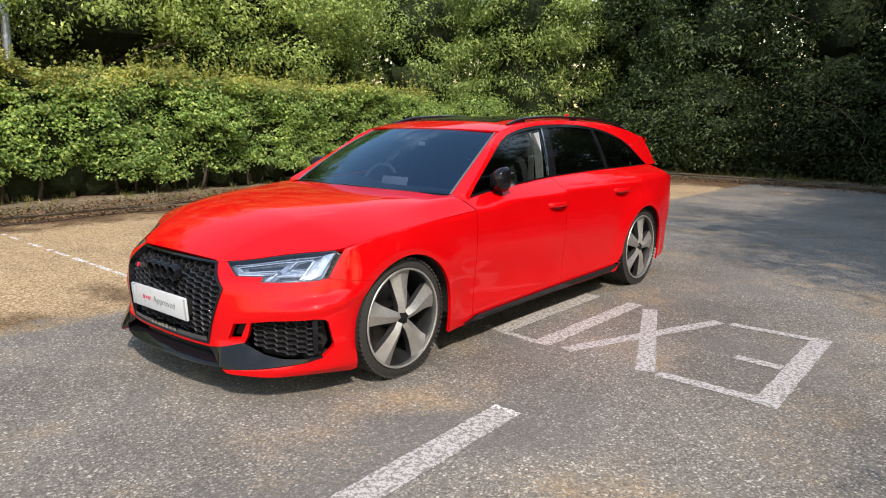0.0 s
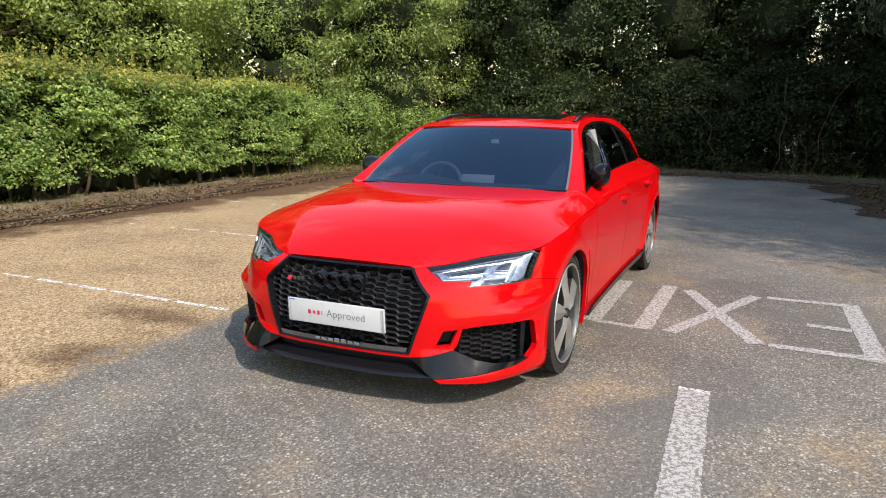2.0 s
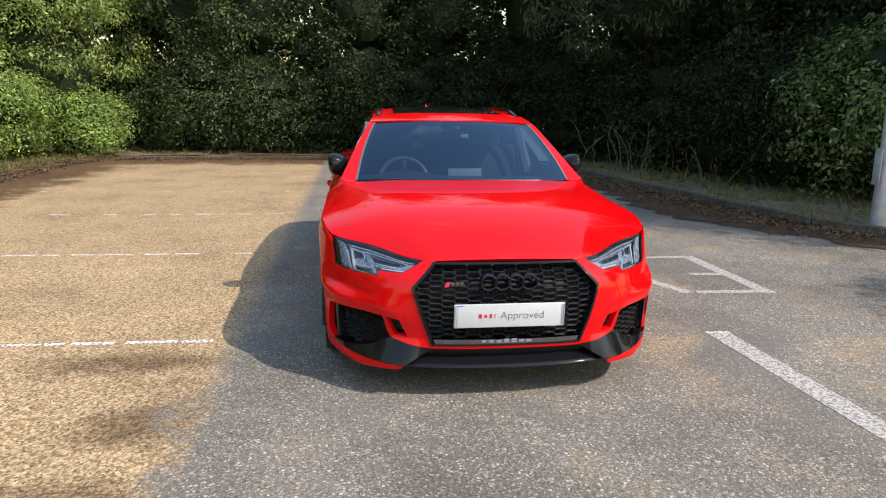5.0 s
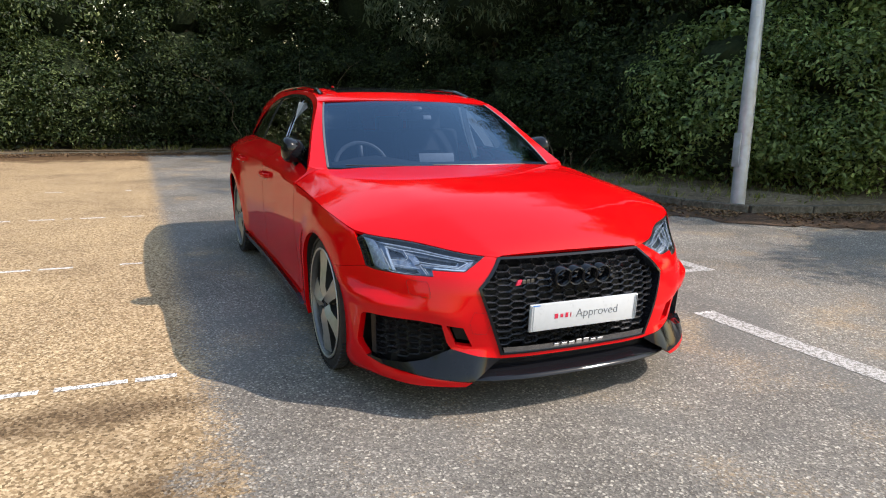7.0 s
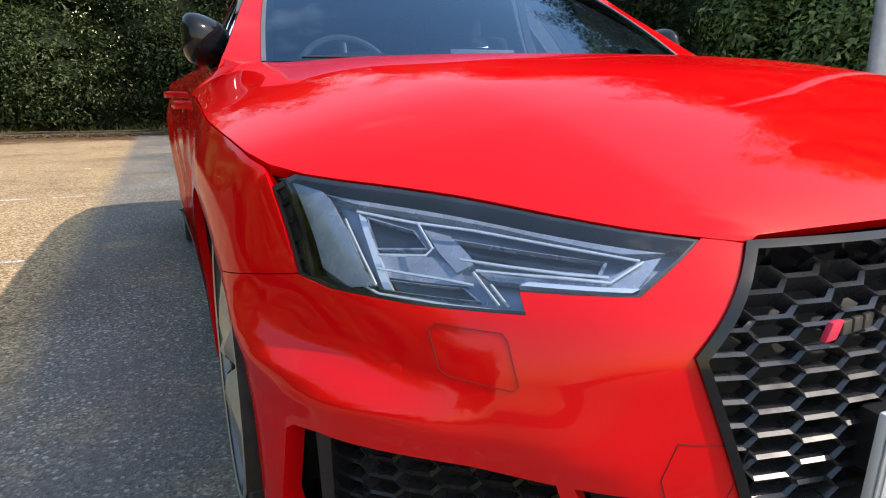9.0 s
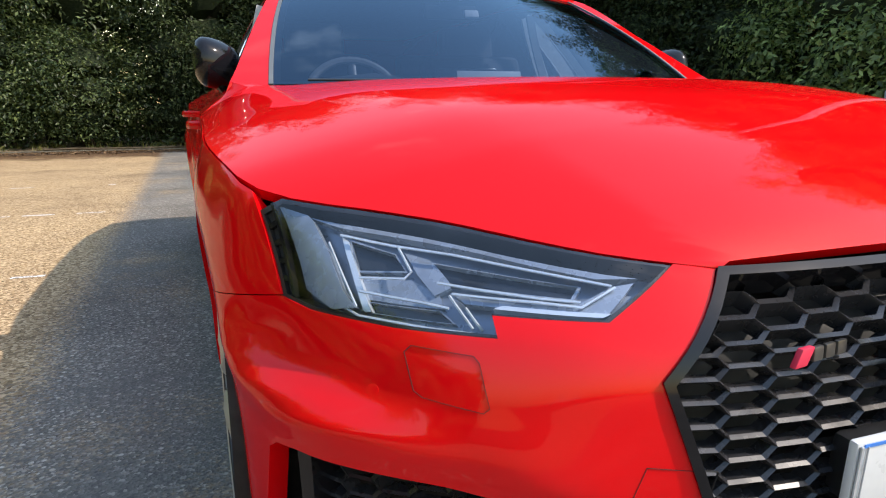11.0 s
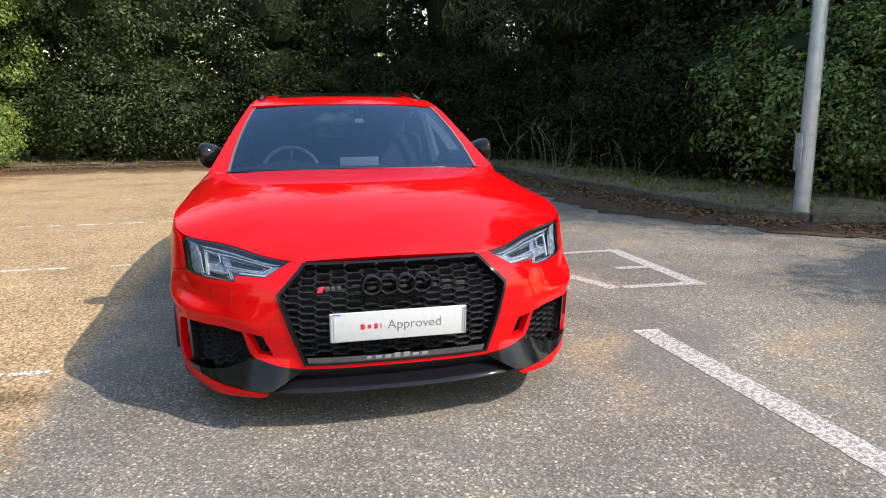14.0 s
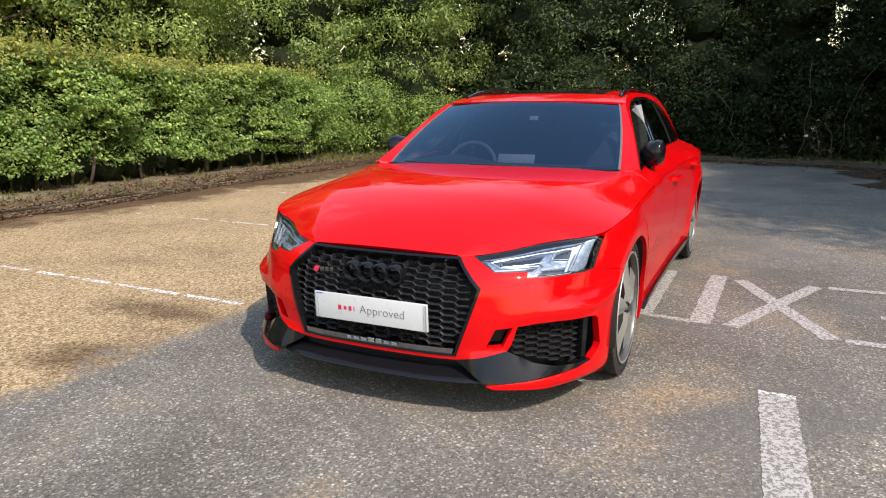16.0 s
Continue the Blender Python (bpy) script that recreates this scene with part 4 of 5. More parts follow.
def on_skin(side, depth=0.0):
    """The skin of one side, or a surface that lies depth below it."""
    def place(u, z):
        p = Vector(skin(side * u, z))
        if not depth:
            return p
        e = 4e-3
        n = (Vector(skin(side * u + e, z)) - Vector(skin(side * u - e, z))).cross(Vector(skin(side * u, z + e)) - Vector(skin(side * u, z - e))).normalized()
        return p - (n if n.dot(p - CAR_MID) > 0 else -n) * depth
    return place


def mirror_ring(ring):
    return [(-a, b) for a, b in reversed(ring)]


def arc(cy, cz, r, a0, a1, k=22):
    """An arc on the body's side as (u, z), angles in degrees from the rear, upwards."""
    return [(u_at(cy + r * math.cos(radians(a0 + (a1 - a0) * i / k))), cz + r * math.sin(radians(a0 + (a1 - a0) * i / k))) for i in range(k + 1)]


def run(f, a, b, k=14):
    return [(a + (b - a) * i / k, f(a + (b - a) * i / k)) for i in range(k + 1)]


def yrun(f, ya, yb, k=14):
    """Points along the side where the height is a function of y."""
    return [(u_at(ya + (yb - ya) * i / k), f(ya + (yb - ya) * i / k)) for i in range(k + 1)]


car = tagged(empty("estate_car"), "glossy bright red estate car with black trim, parked on asphalt", "car")
shut = spline((.355, .640), (.424, .648), (.55, .661), (.70, .677), (.88, .696), (1.012, .711), (1.12, .738), (1.19, .751), (u_at(-.05), .774), (u_at(.156), .789), (u_at(.4), .8035), (u_at(.6), .813))
lamp_low = [(.967, .586), (.91, .577), (.78, .572), (.645, .573), (.656, .595), (.515, .594), (.424, .648)]

# bonnet
bonnet_line = spline((-.735, .355), (-.49, .45), (0, .575), (.6, .70))
bonnet_mid = spline((-.752, .648), (-.70, .697), (-.62, .750), (-.5, .805), (-.3, .858), (0, .893), (.25, .903), (.44, .907))


def bonnet_at(s, t):
    t = min(1.0, max(0.0, t))
    ex, ey, ez = skin(.355 + t * (u_at(.6) - .355), shut(.355 + t * (u_at(.6) - .355)))
    yc = -.752 + (ey + .735) / 1.335 * 1.192
    a = abs(s)
    x = s * ex
    y = yc + (ey - yc) * a * a
    zc = bonnet_mid(yc)
    # nearly flat between two creases that run from the grille's corners to the windscreen, falling away outside them
    s0 = min(.985, bonnet_line(ey) / ex)
    g0 = .17 + .15 * smooth(.35, 1.0, t)
    flat, q = g0 * (a / s0) ** 2, (a - s0) / (1 - s0)
    flank = g0 + (1 - g0) * (q * .88 + .12 * q * abs(q))
    g = .5 * (flat + flank + math.sqrt((flat - flank) ** 2 + (.03 + .05 * t) ** 2)) - 4e-4
    k = .25 + .40 * (1 - smooth(.3, .9, t))
    g = g * k + (1 - k) * a ** (2.0 + 4.0 * smooth(.3, 1.0, t))
    return (x, y, zc + (ez - zc) * g + .022 * smooth(.70, 1.0, t) * math.exp(-((a - .87) / .085) ** 2))


panel("bonnet", [(-.9965, .003), (.9965, .003), (.9965, .995), (-.9965, .995)], bonnet_at, RED, car, "red painted bonnet", step=.032, depth=.02)

def jut(side, inset=0.0):
    """The bumper's foot, leaning out into a shelf below the intakes."""
    flat = on_skin(side)

    def place(u, z):
        p = Vector(flat(u, z))
        n = (p - Vector(on_skin(side, .02)(u, z))).normalized()
        n.z = 0
        a = abs(u)
        w = smooth(.36, .48, a) * (1 - smooth(.66, .95, a))
        dip = smooth(.58, .66, a) * (1 - smooth(.86, .93, a)) * smooth(.16, .27, z) * inset
        return p + n * (.066 * w * min(1.0, max(0.0, (.288 - z) / .118)) - dip)
    return place


# front bumper
half = [(.36, .246), (.455, .262), (.565, .288), (.583, .315), (.604, .388), (.70, .398), (.89, .408), (.930, .404), (.948, .392), (.978, .276), (.967, .254), (.925, .218), (.85, .199), (.74, .188), (.62, .178), (.478, .169),
        (.505, .150), (.70, .141), (.87, .131), (1.09, .112), (u_at(-.300), .12), (u_at(-.318), .22), (u_at(-.325), .30)] + arc(.02, .30, .345, 180, 133.8, 8)[1:] + lamp_low + [(.362, .645), (.458, .535), (.362, .262)]
inner_top = half[-1]
slot = [(.585, .386), (.518, .378), (.480, .299), (.548, .306)]
front = mirror_ring(half) + half
panel("front_bumper", front, jut(1), RED, car, "red painted front bumper", [slot, mirror_ring(slot)], .02, .03)


# wings, doors and rear quarters
def arch_rear(a0, a1, k=22):
    return arc(2.826, .295, .362, a0, a1, k)


for side in (1, -1):
    wing = [(.9685, .5872)] + arc(.02, .30, .345, 133.5, 0, 24) + [(u_at(.372), .15), (u_at(.596), .155)] + yrun(lambda y: shut(u_at(y)), .596, -.30, 18) + [(1.085, shut(1.085) - .002), (1.055, shut(1.055) - .003), (1.040, .698)]
    panel("wing", wing, on_skin(side), RED, car, step=.03, depth=.02)
    gap = run(lambda u: shut(u) + .012, 1.05, u_at(.58), 16) + run(lambda u: shut(u) - .014, u_at(.58), 1.05, 16)
    panel("shut_channel", gap, on_skin(side, .014), RED, car, step=.03, depth=.0)
    d1 = [(u_at(.602), .195), (u_at(1.0), .20), (u_at(1.602), .21)] + yrun(belt, 1.602, .602, 16)
    door = panel("front_door", d1, on_skin(side), RED, car, step=.028)
    d2 = [(u_at(1.608), .21), (u_at(2.30), .222)] + [(u_at(2.41), .25), (u_at(2.452), .30)] + arch_rear(178, 104, 10) + [(u_at(2.738), .70)] + yrun(belt, 2.738, 1.608, 16)
    door_r = panel("rear_door", d2, on_skin(side), RED, car, step=.028)
    sill = [(u_at(.375), .148), (u_at(2.40), .175), (u_at(2.44), .24), (u_at(2.30), .217), (u_at(1.0), .197), (u_at(.602), .19), (u_at(.596), .152)]
    panel("sill_panel", sill, on_skin(side), RED, car, step=.022)
    skirt = [(u_at(.52), .164), (u_at(2.30), .190), (u_at(2.42), .240), (u_at(2.25), .228), (u_at(.64), .196)]
    panel("side_skirt", skirt, on_skin(side), BLACK_GLOSS, car, "gloss black side skirt blade", step=.02, depth=.04, lift=.020)
    quarter = [(u_at(2.743), .70)] + arch_rear(103.4, 0, 18) + [(u_at(3.19), .16), (LEN[-1] - .02, .17), (LEN[-1] - .02, .945)] + yrun(belt, 3.7, 2.743, 14)
    panel("rear_quarter", quarter, on_skin(side), RED, car, step=.045)
    tail = [(u_at(3.60), .70), (u_at(3.745), .70), (u_at(3.745), .83), (u_at(3.56), .84)]
    panel("tail_lamp", tail, on_skin(side), TAIL, car, "dark red tail lamp", step=.04, depth=.02, lift=.004)
    # door handles
    for y, z, owner in ((1.50, .775, door), (2.41, .812, door_r)):
        c = Vector(skin(side * u_at(y), z))
        path = [(c.x + side * dx, c.y + dy, c.z + .0) for dx, dy in ((-.012, -.115), (.018, -.095), (.03, -.04), (.032, .03), (.018, .085), (-.012, .10))]
        v, f = sweep(path, [(a * .8, b * 1.15) for a, b in circle(.014, 10)])
        part("door_handle", bm_from(v, f), RED, owner)
        # a thin black tube below each handle stands in for the recess's shadow
        v, f = sweep([(c.x - side * .006, c.y - .07 + .14 * i / 6, c.z - .004 - .026 * math.sin(math.pi * i / 6)) for i in range(7)], circle(.0085, 8))
        part("handle_shade", bm_from(v, f), BLACK_TRIM, owner)

    # greenhouse side frame with the window opening
    def wall(y, z, side=side):
        return (side * side_wall(y, z), y, z)
    dlo_top = spline((.622, .881), (.935, 1.066), (1.265, 1.226), (1.53, 1.273), (1.8, 1.294), (2.1, 1.299), (2.5, 1.276), (2.97, 1.177), (3.33, .957))
    dlo = run(lambda y: belt(y) + .005, .622, 3.33, 24) + run(dlo_top, 3.33, .622, 30)[1:-1]
    frame_ring = run(belt, .594, 3.55, 30) + [(3.70, .955), (3.62, 1.06), (3.53, 1.17)] + run(roof_edge, 3.50, .594, 34)
    panel("window_surround", frame_ring, wall, RED, car, "red painted pillars and roof edge", [dlo], .03, .03)
    band_in = [(a + (1.9 - a) * .016, b + (1.06 - b) * .085) for a, b in dlo]
    panel("window_trim", dlo, wall, BLACK_GLOSS, car, "gloss black window trim", [band_in], .03, .02, -.002)
    g1 = [(y, z) for y, z in run(lambda y: belt(y) + .012, .72, 1.605, 12) + [(1.74, 1.279)] + run(lambda y: dlo_top(y) - .010, 1.70, .74, 12)]
    g2 = run(lambda y: belt(y) + .012, 1.70, 2.46, 10) + [(2.47, 1.272)] + run(lambda y: dlo_top(y) - .008, 2.44, 1.84, 10)
    g3 = run(lambda y: belt(y) + .012, 2.52, 3.27, 10) + run(lambda y: dlo_top(y) - .010, 3.24, 2.52, 14)
    panel("front_window", g1, wall, GLASS_SIDE, car, step=.06, depth=.004, lift=-.012).visible_shadow = False
    panel("rear_window", g2, wall, GLASS_DARK, car, "dark privacy glass", step=.06, depth=.004, lift=-.010)
    panel("quarter_window", g3, wall, GLASS_DARK, car, "dark privacy glass", step=.06, depth=.004, lift=-.010)
    pillar = [(1.615, belt(1.615) + .006), (1.695, belt(1.695) + .006), (1.835, 1.289), (1.752, 1.283)]
    panel("door_pillar", pillar, wall, BLACK_GLOSS, car, "gloss black door pillar", step=.05, depth=.03, lift=-.004)
    pillar = [(2.465, belt(2.465) + .006), (2.515, belt(2.515) + .006), (2.515, 1.272), (2.475, 1.279)]
    panel("door_pillar", pillar, wall, BLACK_GLOSS, car, "gloss black door pillar", step=.05, depth=.03, lift=-.004)
    strip = [(1.598, belt(1.598) + .02), (1.612, belt(1.612) + .02), (1.748, 1.277), (1.735, 1.276)]
    panel("pillar_strip", strip, wall, CHROME, car, "bright strip along the door pillar", step=.05, depth=.004, lift=-.003)
    # corner piece between bonnet, windscreen and door
    tips = [Vector(bonnet_at(side * k, 1.0)) for k in (.80, .86, .92, .97, 1.0)]
    ends = [Vector((side * .700, .594, .893)), Vector(wall(.60, roof_edge(.60))), Vector(wall(.60, .5 * belt(.60) + .5 * roof_edge(.60))), Vector(wall(.602, belt(.602))), Vector(skin(side * u_at(.604), .82))]
    grid = [a.lerp(b, i / 3) for a, b in zip(tips, ends) for i in range(4)]
    part("scuttle_corner", bm_from([tuple(p) for p in grid], [(4 * j + i, 4 * j + i + 1, 4 * j + i + 5, 4 * j + i + 4) for j in range(4) for i in range(3)]), RED, car)


# windscreen, roof, tail
def windscreen_at(s, v):
    k = 1 - abs(s)
    x = s * (.700 + (.560 - .700) * v + .012 * 4 * v * (1 - v))
    y = .462 + (1.105 - .462) * v + s * s * (.125 - .020 * v)
    z = .898 + (1.262 - .898) * v - s * s * (.004 + .012 * v) + .016 * 4 * v * (1 - v)
    return (x, y, z)


panel("windscreen", [(-.99, 0), (.99, 0), (.99, .985), (-.99, .985)], windscreen_at, GLASS, car, "tinted windscreen", step=.08, depth=.006).visible_shadow = False
frit = [(-.99, 0), (.99, 0), (.99, .985), (-.99, .985)]
panel("windscreen_border", frit, windscreen_at, BLACK_TRIM, car, "black border printed round the windscreen", [[(-.962, .045), (.962, .045), (.955, .945), (-.955, .945)]], .06, .004, -.010)
scuttle = [Vector(bonnet_at(s / 12 * .80, 1.0)) + Vector((0, -.02, -.018)) for s in range(-12, 13)] + [Vector(windscreen_at(s / 12 * .985, .02)) + Vector((0, 0, -.016)) for s in range(-12, 13)]
part("scuttle", bm_from([tuple(p) for p in scuttle], [(i, i + 1, 26 + i, 25 + i) for i in range(24)]), BLACK_TRIM, car, "black plastic panel below the windscreen")
for x0, x1, v1 in ((.50, -.12, .055), (-.05, -.60, .06)):
    pts_ = [Vector(windscreen_at((x0 + (x1 - x0) * i / 10) / .70, .012 + (v1 * .6 - .012) * i / 10)) + Vector((0, -.004, -.004)) for i in range(11)]
    v, f = sweep([tuple(p) for p in pts_], [(a * 1.4, b) for a, b in circle(.004, 8)])
    part("wiper", bm_from(v, f), BLACK_TRIM, car, "black wiper at rest")

roof_mid = spline((1.105, 1.264), (1.25, 1.298), (1.5, 1.330), (1.9, 1.352), (2.3, 1.356), (2.9, 1.333), (3.35, 1.285), (3.62, 1.245))


def roof_at(s, t):
    ye = 1.21 + (3.50 - 1.21) * t
    ym = 1.105 + (3.62 - 1.105) * t
    a = abs(s)
    xe, ze = side_wall(ye, roof_edge(ye)), roof_edge(ye)
    return (s * xe, ym + (ye - ym) * a * a, roof_mid(ym) + (ze - roof_mid(ym)) * a ** 2.8)


panel("roof", [(-1, 0), (1, 0), (1, 1), (-1, 1)], roof_at, RED, car, "red painted roof", [[(-.74, .10), (.74, .10), (.74, .56), (-.74, .56)]], .05, .02)
panel("sunroof", [(-.735, .103), (.735, .103), (.735, .557), (-.735, .557)], roof_at, BLACK_GLOSS, car, "dark glass sunroof panel", step=.08, depth=.01, lift=.002)
for side in (1, -1):
    path = []
    for i in range(21):
        t = .08 + .80 * i / 20
        p = Vector(roof_at(side * .93, t))
        p.z += .022 * min(1.0, math.sin(math.pi * i / 20) * 3.2) - .002
        path.append(tuple(p))
    v, f = sweep(path, [(a * 1.3, b * .9) for a, b in circle(.012, 10)])
    part("roof_rail", bm_from(v, f), BLACK_GLOSS, car, "black roof rail")
    for i in (2, 10, 18):
        p = Vector(roof_at(side * .93, .08 + .80 * i / 20))
        part("rail_foot", box_bm(.022, .08, .024, pose(p.x, p.y, p.z + .006), .007), BLACK_GLOSS, car)
fin = bm_from([(-.018, 2.95, 1.33), (.018, 2.95, 1.33), (.02, 3.12, 1.31), (-.02, 3.12, 1.31), (0, 3.085, 1.392), (0, 3.115, 1.39)], [(0, 1, 4), (1, 2, 5, 4), (2, 3, 5), (3, 0, 4, 5), (0, 3, 2, 1)])
part("roof_fin_aerial", fin, RED, car, "red shark-fin aerial")


def tail_at(s, v):
    lo = Vector((.60 * s, 3.70 - .06 * s * s, .945))
    hi = Vector((side_wall(3.5, roof_edge(3.5)) * s, 3.62 - .10 * s * s, 1.245 - .05 * s * s))
    return lo.lerp(hi, v) + Vector((0, .03 * math.sin(math.pi * v), 0))


panel("tailgate", [(-1, 0), (1, 0), (1, 1), (-1, 1)], tail_at, RED, car, "red painted tailgate", [[(-.8, .14), (.8, .14), (.72, .86), (-.72, .86)]], .08)
panel("rear_screen", [(-.8, .14), (.8, .14), (.72, .86), (-.72, .86)], tail_at, GLASS_DARK, car, "dark rear screen", step=.1, depth=.004)
spoiler = [Vector(roof_at(s / 8, 1.0)) for s in range(-8, 9)] + [Vector(roof_at(s / 8, 1.0)) + Vector((0, .12, -.012)) for s in range(-8, 9)] + [Vector(roof_at(s / 8, 1.0)) + Vector((0, .10, -.04)) for s in range(-8, 9)]
part("roof_spoiler", bm_from([tuple(p) for p in spoiler], [(r * 17 + i, r * 17 + i + 1, r * 17 + 18 + i, r * 17 + 17 + i) for r in range(2) for i in range(16)]), RED, car)

# underside and wheel housings
part("underbody", box_bm(1.44, 3.9, .05, pose(0, 1.45, .19), .02), BLACK_MATT, car, "dark underside")
# unseen tray, added to stop sunlight leaking under the nose
tray = [(s_ * (out_x(l) - .07 * min(1, l)), out_y(l) + .10 * max(0, 1 - l)) for s_, ls in ((-1, [1.25 - .125 * i for i in range(11)]), (1, [.125 * i for i in range(1, 11)])) for l in ls]
tray = [(-.62, -.20)] + tray + [(.62, -.20)]
part("undertray", bm_from([(x, y, z) for z in (.145, .165) for x, y in tray], [tuple(range(len(tray))), tuple(range(len(tray), 2 * len(tray)))] + [(i, (i + 1) % len(tray), len(tray) + (i + 1) % len(tray), len(tray) + i) for i in range(len(tray))]), BLACK_MATT, car)
bulk = box_bm(1.30, .03, .46, pose(0, -.44, .42))
part("front_bulkhead", bulk, BLACK_MATT, car)
for cy, rr_ in ((.02, .352), (2.826, .368)):
    for side in (1, -1):
        k = 24
        v = [(side * x, cy + rr_ * math.cos(math.pi * (i / k * 1.10 - .03)), .297 + rr_ * math.sin(math.pi * (i / k * 1.10 - .03))) for x in (.885, .60) for i in range(k + 1)]
        f = [(i, i + 1, k + 2 + i, k + 1 + i) for i in range(k)] + [tuple(range(k + 1, 2 * k + 2))]
        part("wheel_housing", bm_from(v, f), BLACK_MATT, car, "black wheel-arch liner")


# ---- wheels ----
def lathe(profile, k=48):
    """A turned shape round the x axis from (x, r) pairs."""
    v = [(x, r * math.cos(2 * math.pi * i / k), r * math.sin(2 * math.pi * i / k)) for x, r in profile for i in range(k)]
    f = [(j * k + i, j * k + (i + 1) % k, (j + 1) * k + (i + 1) % k, (j + 1) * k + i) for j in range(len(profile) - 1) for i in range(k)]
    return v, f


def tyre_bm(R, w):
    """A low tyre with grooves round it and cuts across its shoulders."""
    prof = [(-w * .44, .252), (-w * .5, .268), (-w * .5, R - .028), (-w * .46, R - .008)]
    for g in (-.28, -.09, .09, .28):
        prof += [(w * (g - .035), R), (w * (g - .03), R - .008), (w * (g + .03), R - .008), (w * (g + .035), R)]
    prof += [(w * .46, R - .008), (w * .495, R - .028), (w * .5, R - .045), (w * .49, .268), (w * .44, .254)]
    v, f = lathe(prof, 72)
    bm = bm_from(v, f)
    for s_ in (-1, 1):
        for i in range(72):
            a = 2 * math.pi * (i + .5) / 72
            m = Matrix.Rotation(a, 4, "X") @ pose(s_ * w * .42, 0, R - .0035, 0, 0, 14 * s_)
            box_bm(w * .15, .017, .010, m, 0, 1, bm)
    return bm


def spoke_mesh():
    """One broad spoke that widens to the rim, dark on its flanks, and its two bright cut faces, pointing up the z axis; the outside is +x."""
    # stations: radius, leading edge, ridge, trailing edge (y), face depth
    st = [(.030, -.018, .0, .018, .002), (.075, -.024, .0, .022, .008), (.115, -.031, -.003, .027, .003), (.155, -.038, -.006, .032, -.004), (.195, -.046, -.008, .040, -.009), (.228, -.054, -.008, .050, -.012), (.250, -.060, -.008, .062, -.014)]
    v, grey, bright = [], [], []
    for r, a, m_, b, x in st:
        v += [(x - .050, a * .9, r), (x - .016, a, r), (x + .006, m_, r), (x - .012, b, r), (x - .050, b * .9, r)]
    for i in range(len(st) - 1):
        o, q = 5 * i, 5 * i + 5
        grey += [(o, o + 1, q + 1, q), (o + 3, o + 4, q + 4, q + 3), (o + 4, o, q, q + 4)]
        bright += [(o + 1, o + 2, q + 2, q + 1), (o + 2, o + 3, q + 3, q + 2)]
    return v, grey, bright


SV, SG, SB = spoke_mesh()


def wheel(x, y, side, turn):
    top_ob = part("wheel", tyre_bm(.312, .245), RUBBER, car, "low black tyre on a grey five-spoke alloy wheel")
    top_ob.name = "wheel"
    top_ob.matrix_world = pose(x, y, AXLE, 0, 0, 0 if side > 0 else 180) @ pose(0, 0, 0, turn, 0, 0)
    v, f = lathe([(.096, .2505), (.104, .2515), (.114, .255), (.121, .259), (.126, .262), (.128, .258), (.122, .254), (.108, .252), (.096, .2505)], 64)
    part("rim", bm_from(v, f), ALLOY, top_ob, "grey alloy rim with a bright lip")
    v, f = lathe([(.1265, .2505), (.1295, .255), (.1290, .260), (.1255, .2625)], 64)
    part("rim_lip", bm_from(v, f), MACHINED, top_ob)
    v, f = lathe([(.098, .2515), (.085, .246), (.06, .240), (-.10, .236), (-.11, .150), (-.11, .0)], 48)
    part("barrel", bm_from(v, f), BARREL, top_ob, "dark inner barrel")
    for i in range(5):
        m = Matrix.Rotation(2 * math.pi * i / 5, 4, "X") @ Matrix.Translation((.121, 0, 0)) @ Matrix.Diagonal((1, 1.36, 1, 1))
        part("spoke", bm_from([tuple(m @ Vector(p)) for p in SV], SG), SPOKE_DARK, top_ob, "dark painted spoke", 20)
        part("spoke_facet", bm_from([tuple(m @ (Vector(p) + Vector((.0006, 0, 0)))) for p in SV], SB), MACHINED, top_ob, "bright machined facet", 20)
        a = 2 * math.pi * (i + .5) / 5
        bv, bf = lathe([(.098, .0), (.110, .0), (.110, .008), (.088, .009)], 8)
        m = Matrix.Translation((0, .046 * math.cos(a), .046 * math.sin(a)))
        part("wheel_bolt", bm_from([tuple(m @ Vector(p)) for p in bv], bf), STEEL, top_ob)
    v, f = lathe([(.04, .050), (.090, .048), (.098, .042), (.100, .030), (.117, .029), (.121, .026), (.122, .0)], 32)
    part("hub_cap", bm_from(v, f), BLACK_GLOSS, top_ob, "black centre cap")
    v, f = lathe([(-.012, .0), (-.012, .075), (.0, .078), (.0, .186), (-.026, .186), (-.026, .0)], 48)
    part("brake_disc", bm_from(v, f), STEEL, top_ob, "steel brake disc")
    cal = bmesh.new()
    for i in range(6):
        box_bm(.075, .058, .062, Matrix.Rotation(radians(62 + i * 10) * (1 if side > 0 else -1), 4, "X") @ pose(.0, 0, .178), .012, 2, cal)
    c = part("brake_caliper", cal, BLACK_TRIM, top_ob, "dark brake caliper")
    c.matrix_parent_inverse = Matrix()
    c.rotation_euler = (radians(-turn), 0, 0)
    return top_ob


wheel(.752, 0, 1, 217)
wheel(-.752, 0, -1, 20)
wheel(.765, 2.826, 1, 205)
wheel(-.765, 2.826, -1, 50)

# ---- grille, plate and intakes ----
grille = tagged(empty("grille"), "")
grille.parent = car
G_RING = [(-.362, .262), (.362, .262), (.458, .535), (.362, .642), (-.362, .642), (-.458, .535)]


def scaled(ring, k, cz):
    return [(a * k[0], cz + (b - cz) * k[1]) for a, b in ring]


panel("grille_frame", scaled(G_RING, (1.003, 1.003), .45), on_skin(1), BLACK_GLOSS, grille, "gloss black grille surround", [scaled(G_RING, (.974, .960), .45)], .02, .05, .005)
panel("grille_back", scaled(G_RING, (1.02, 1.02), .45), on_skin(1, .085), BLACK_MATT, grille, step=.08)


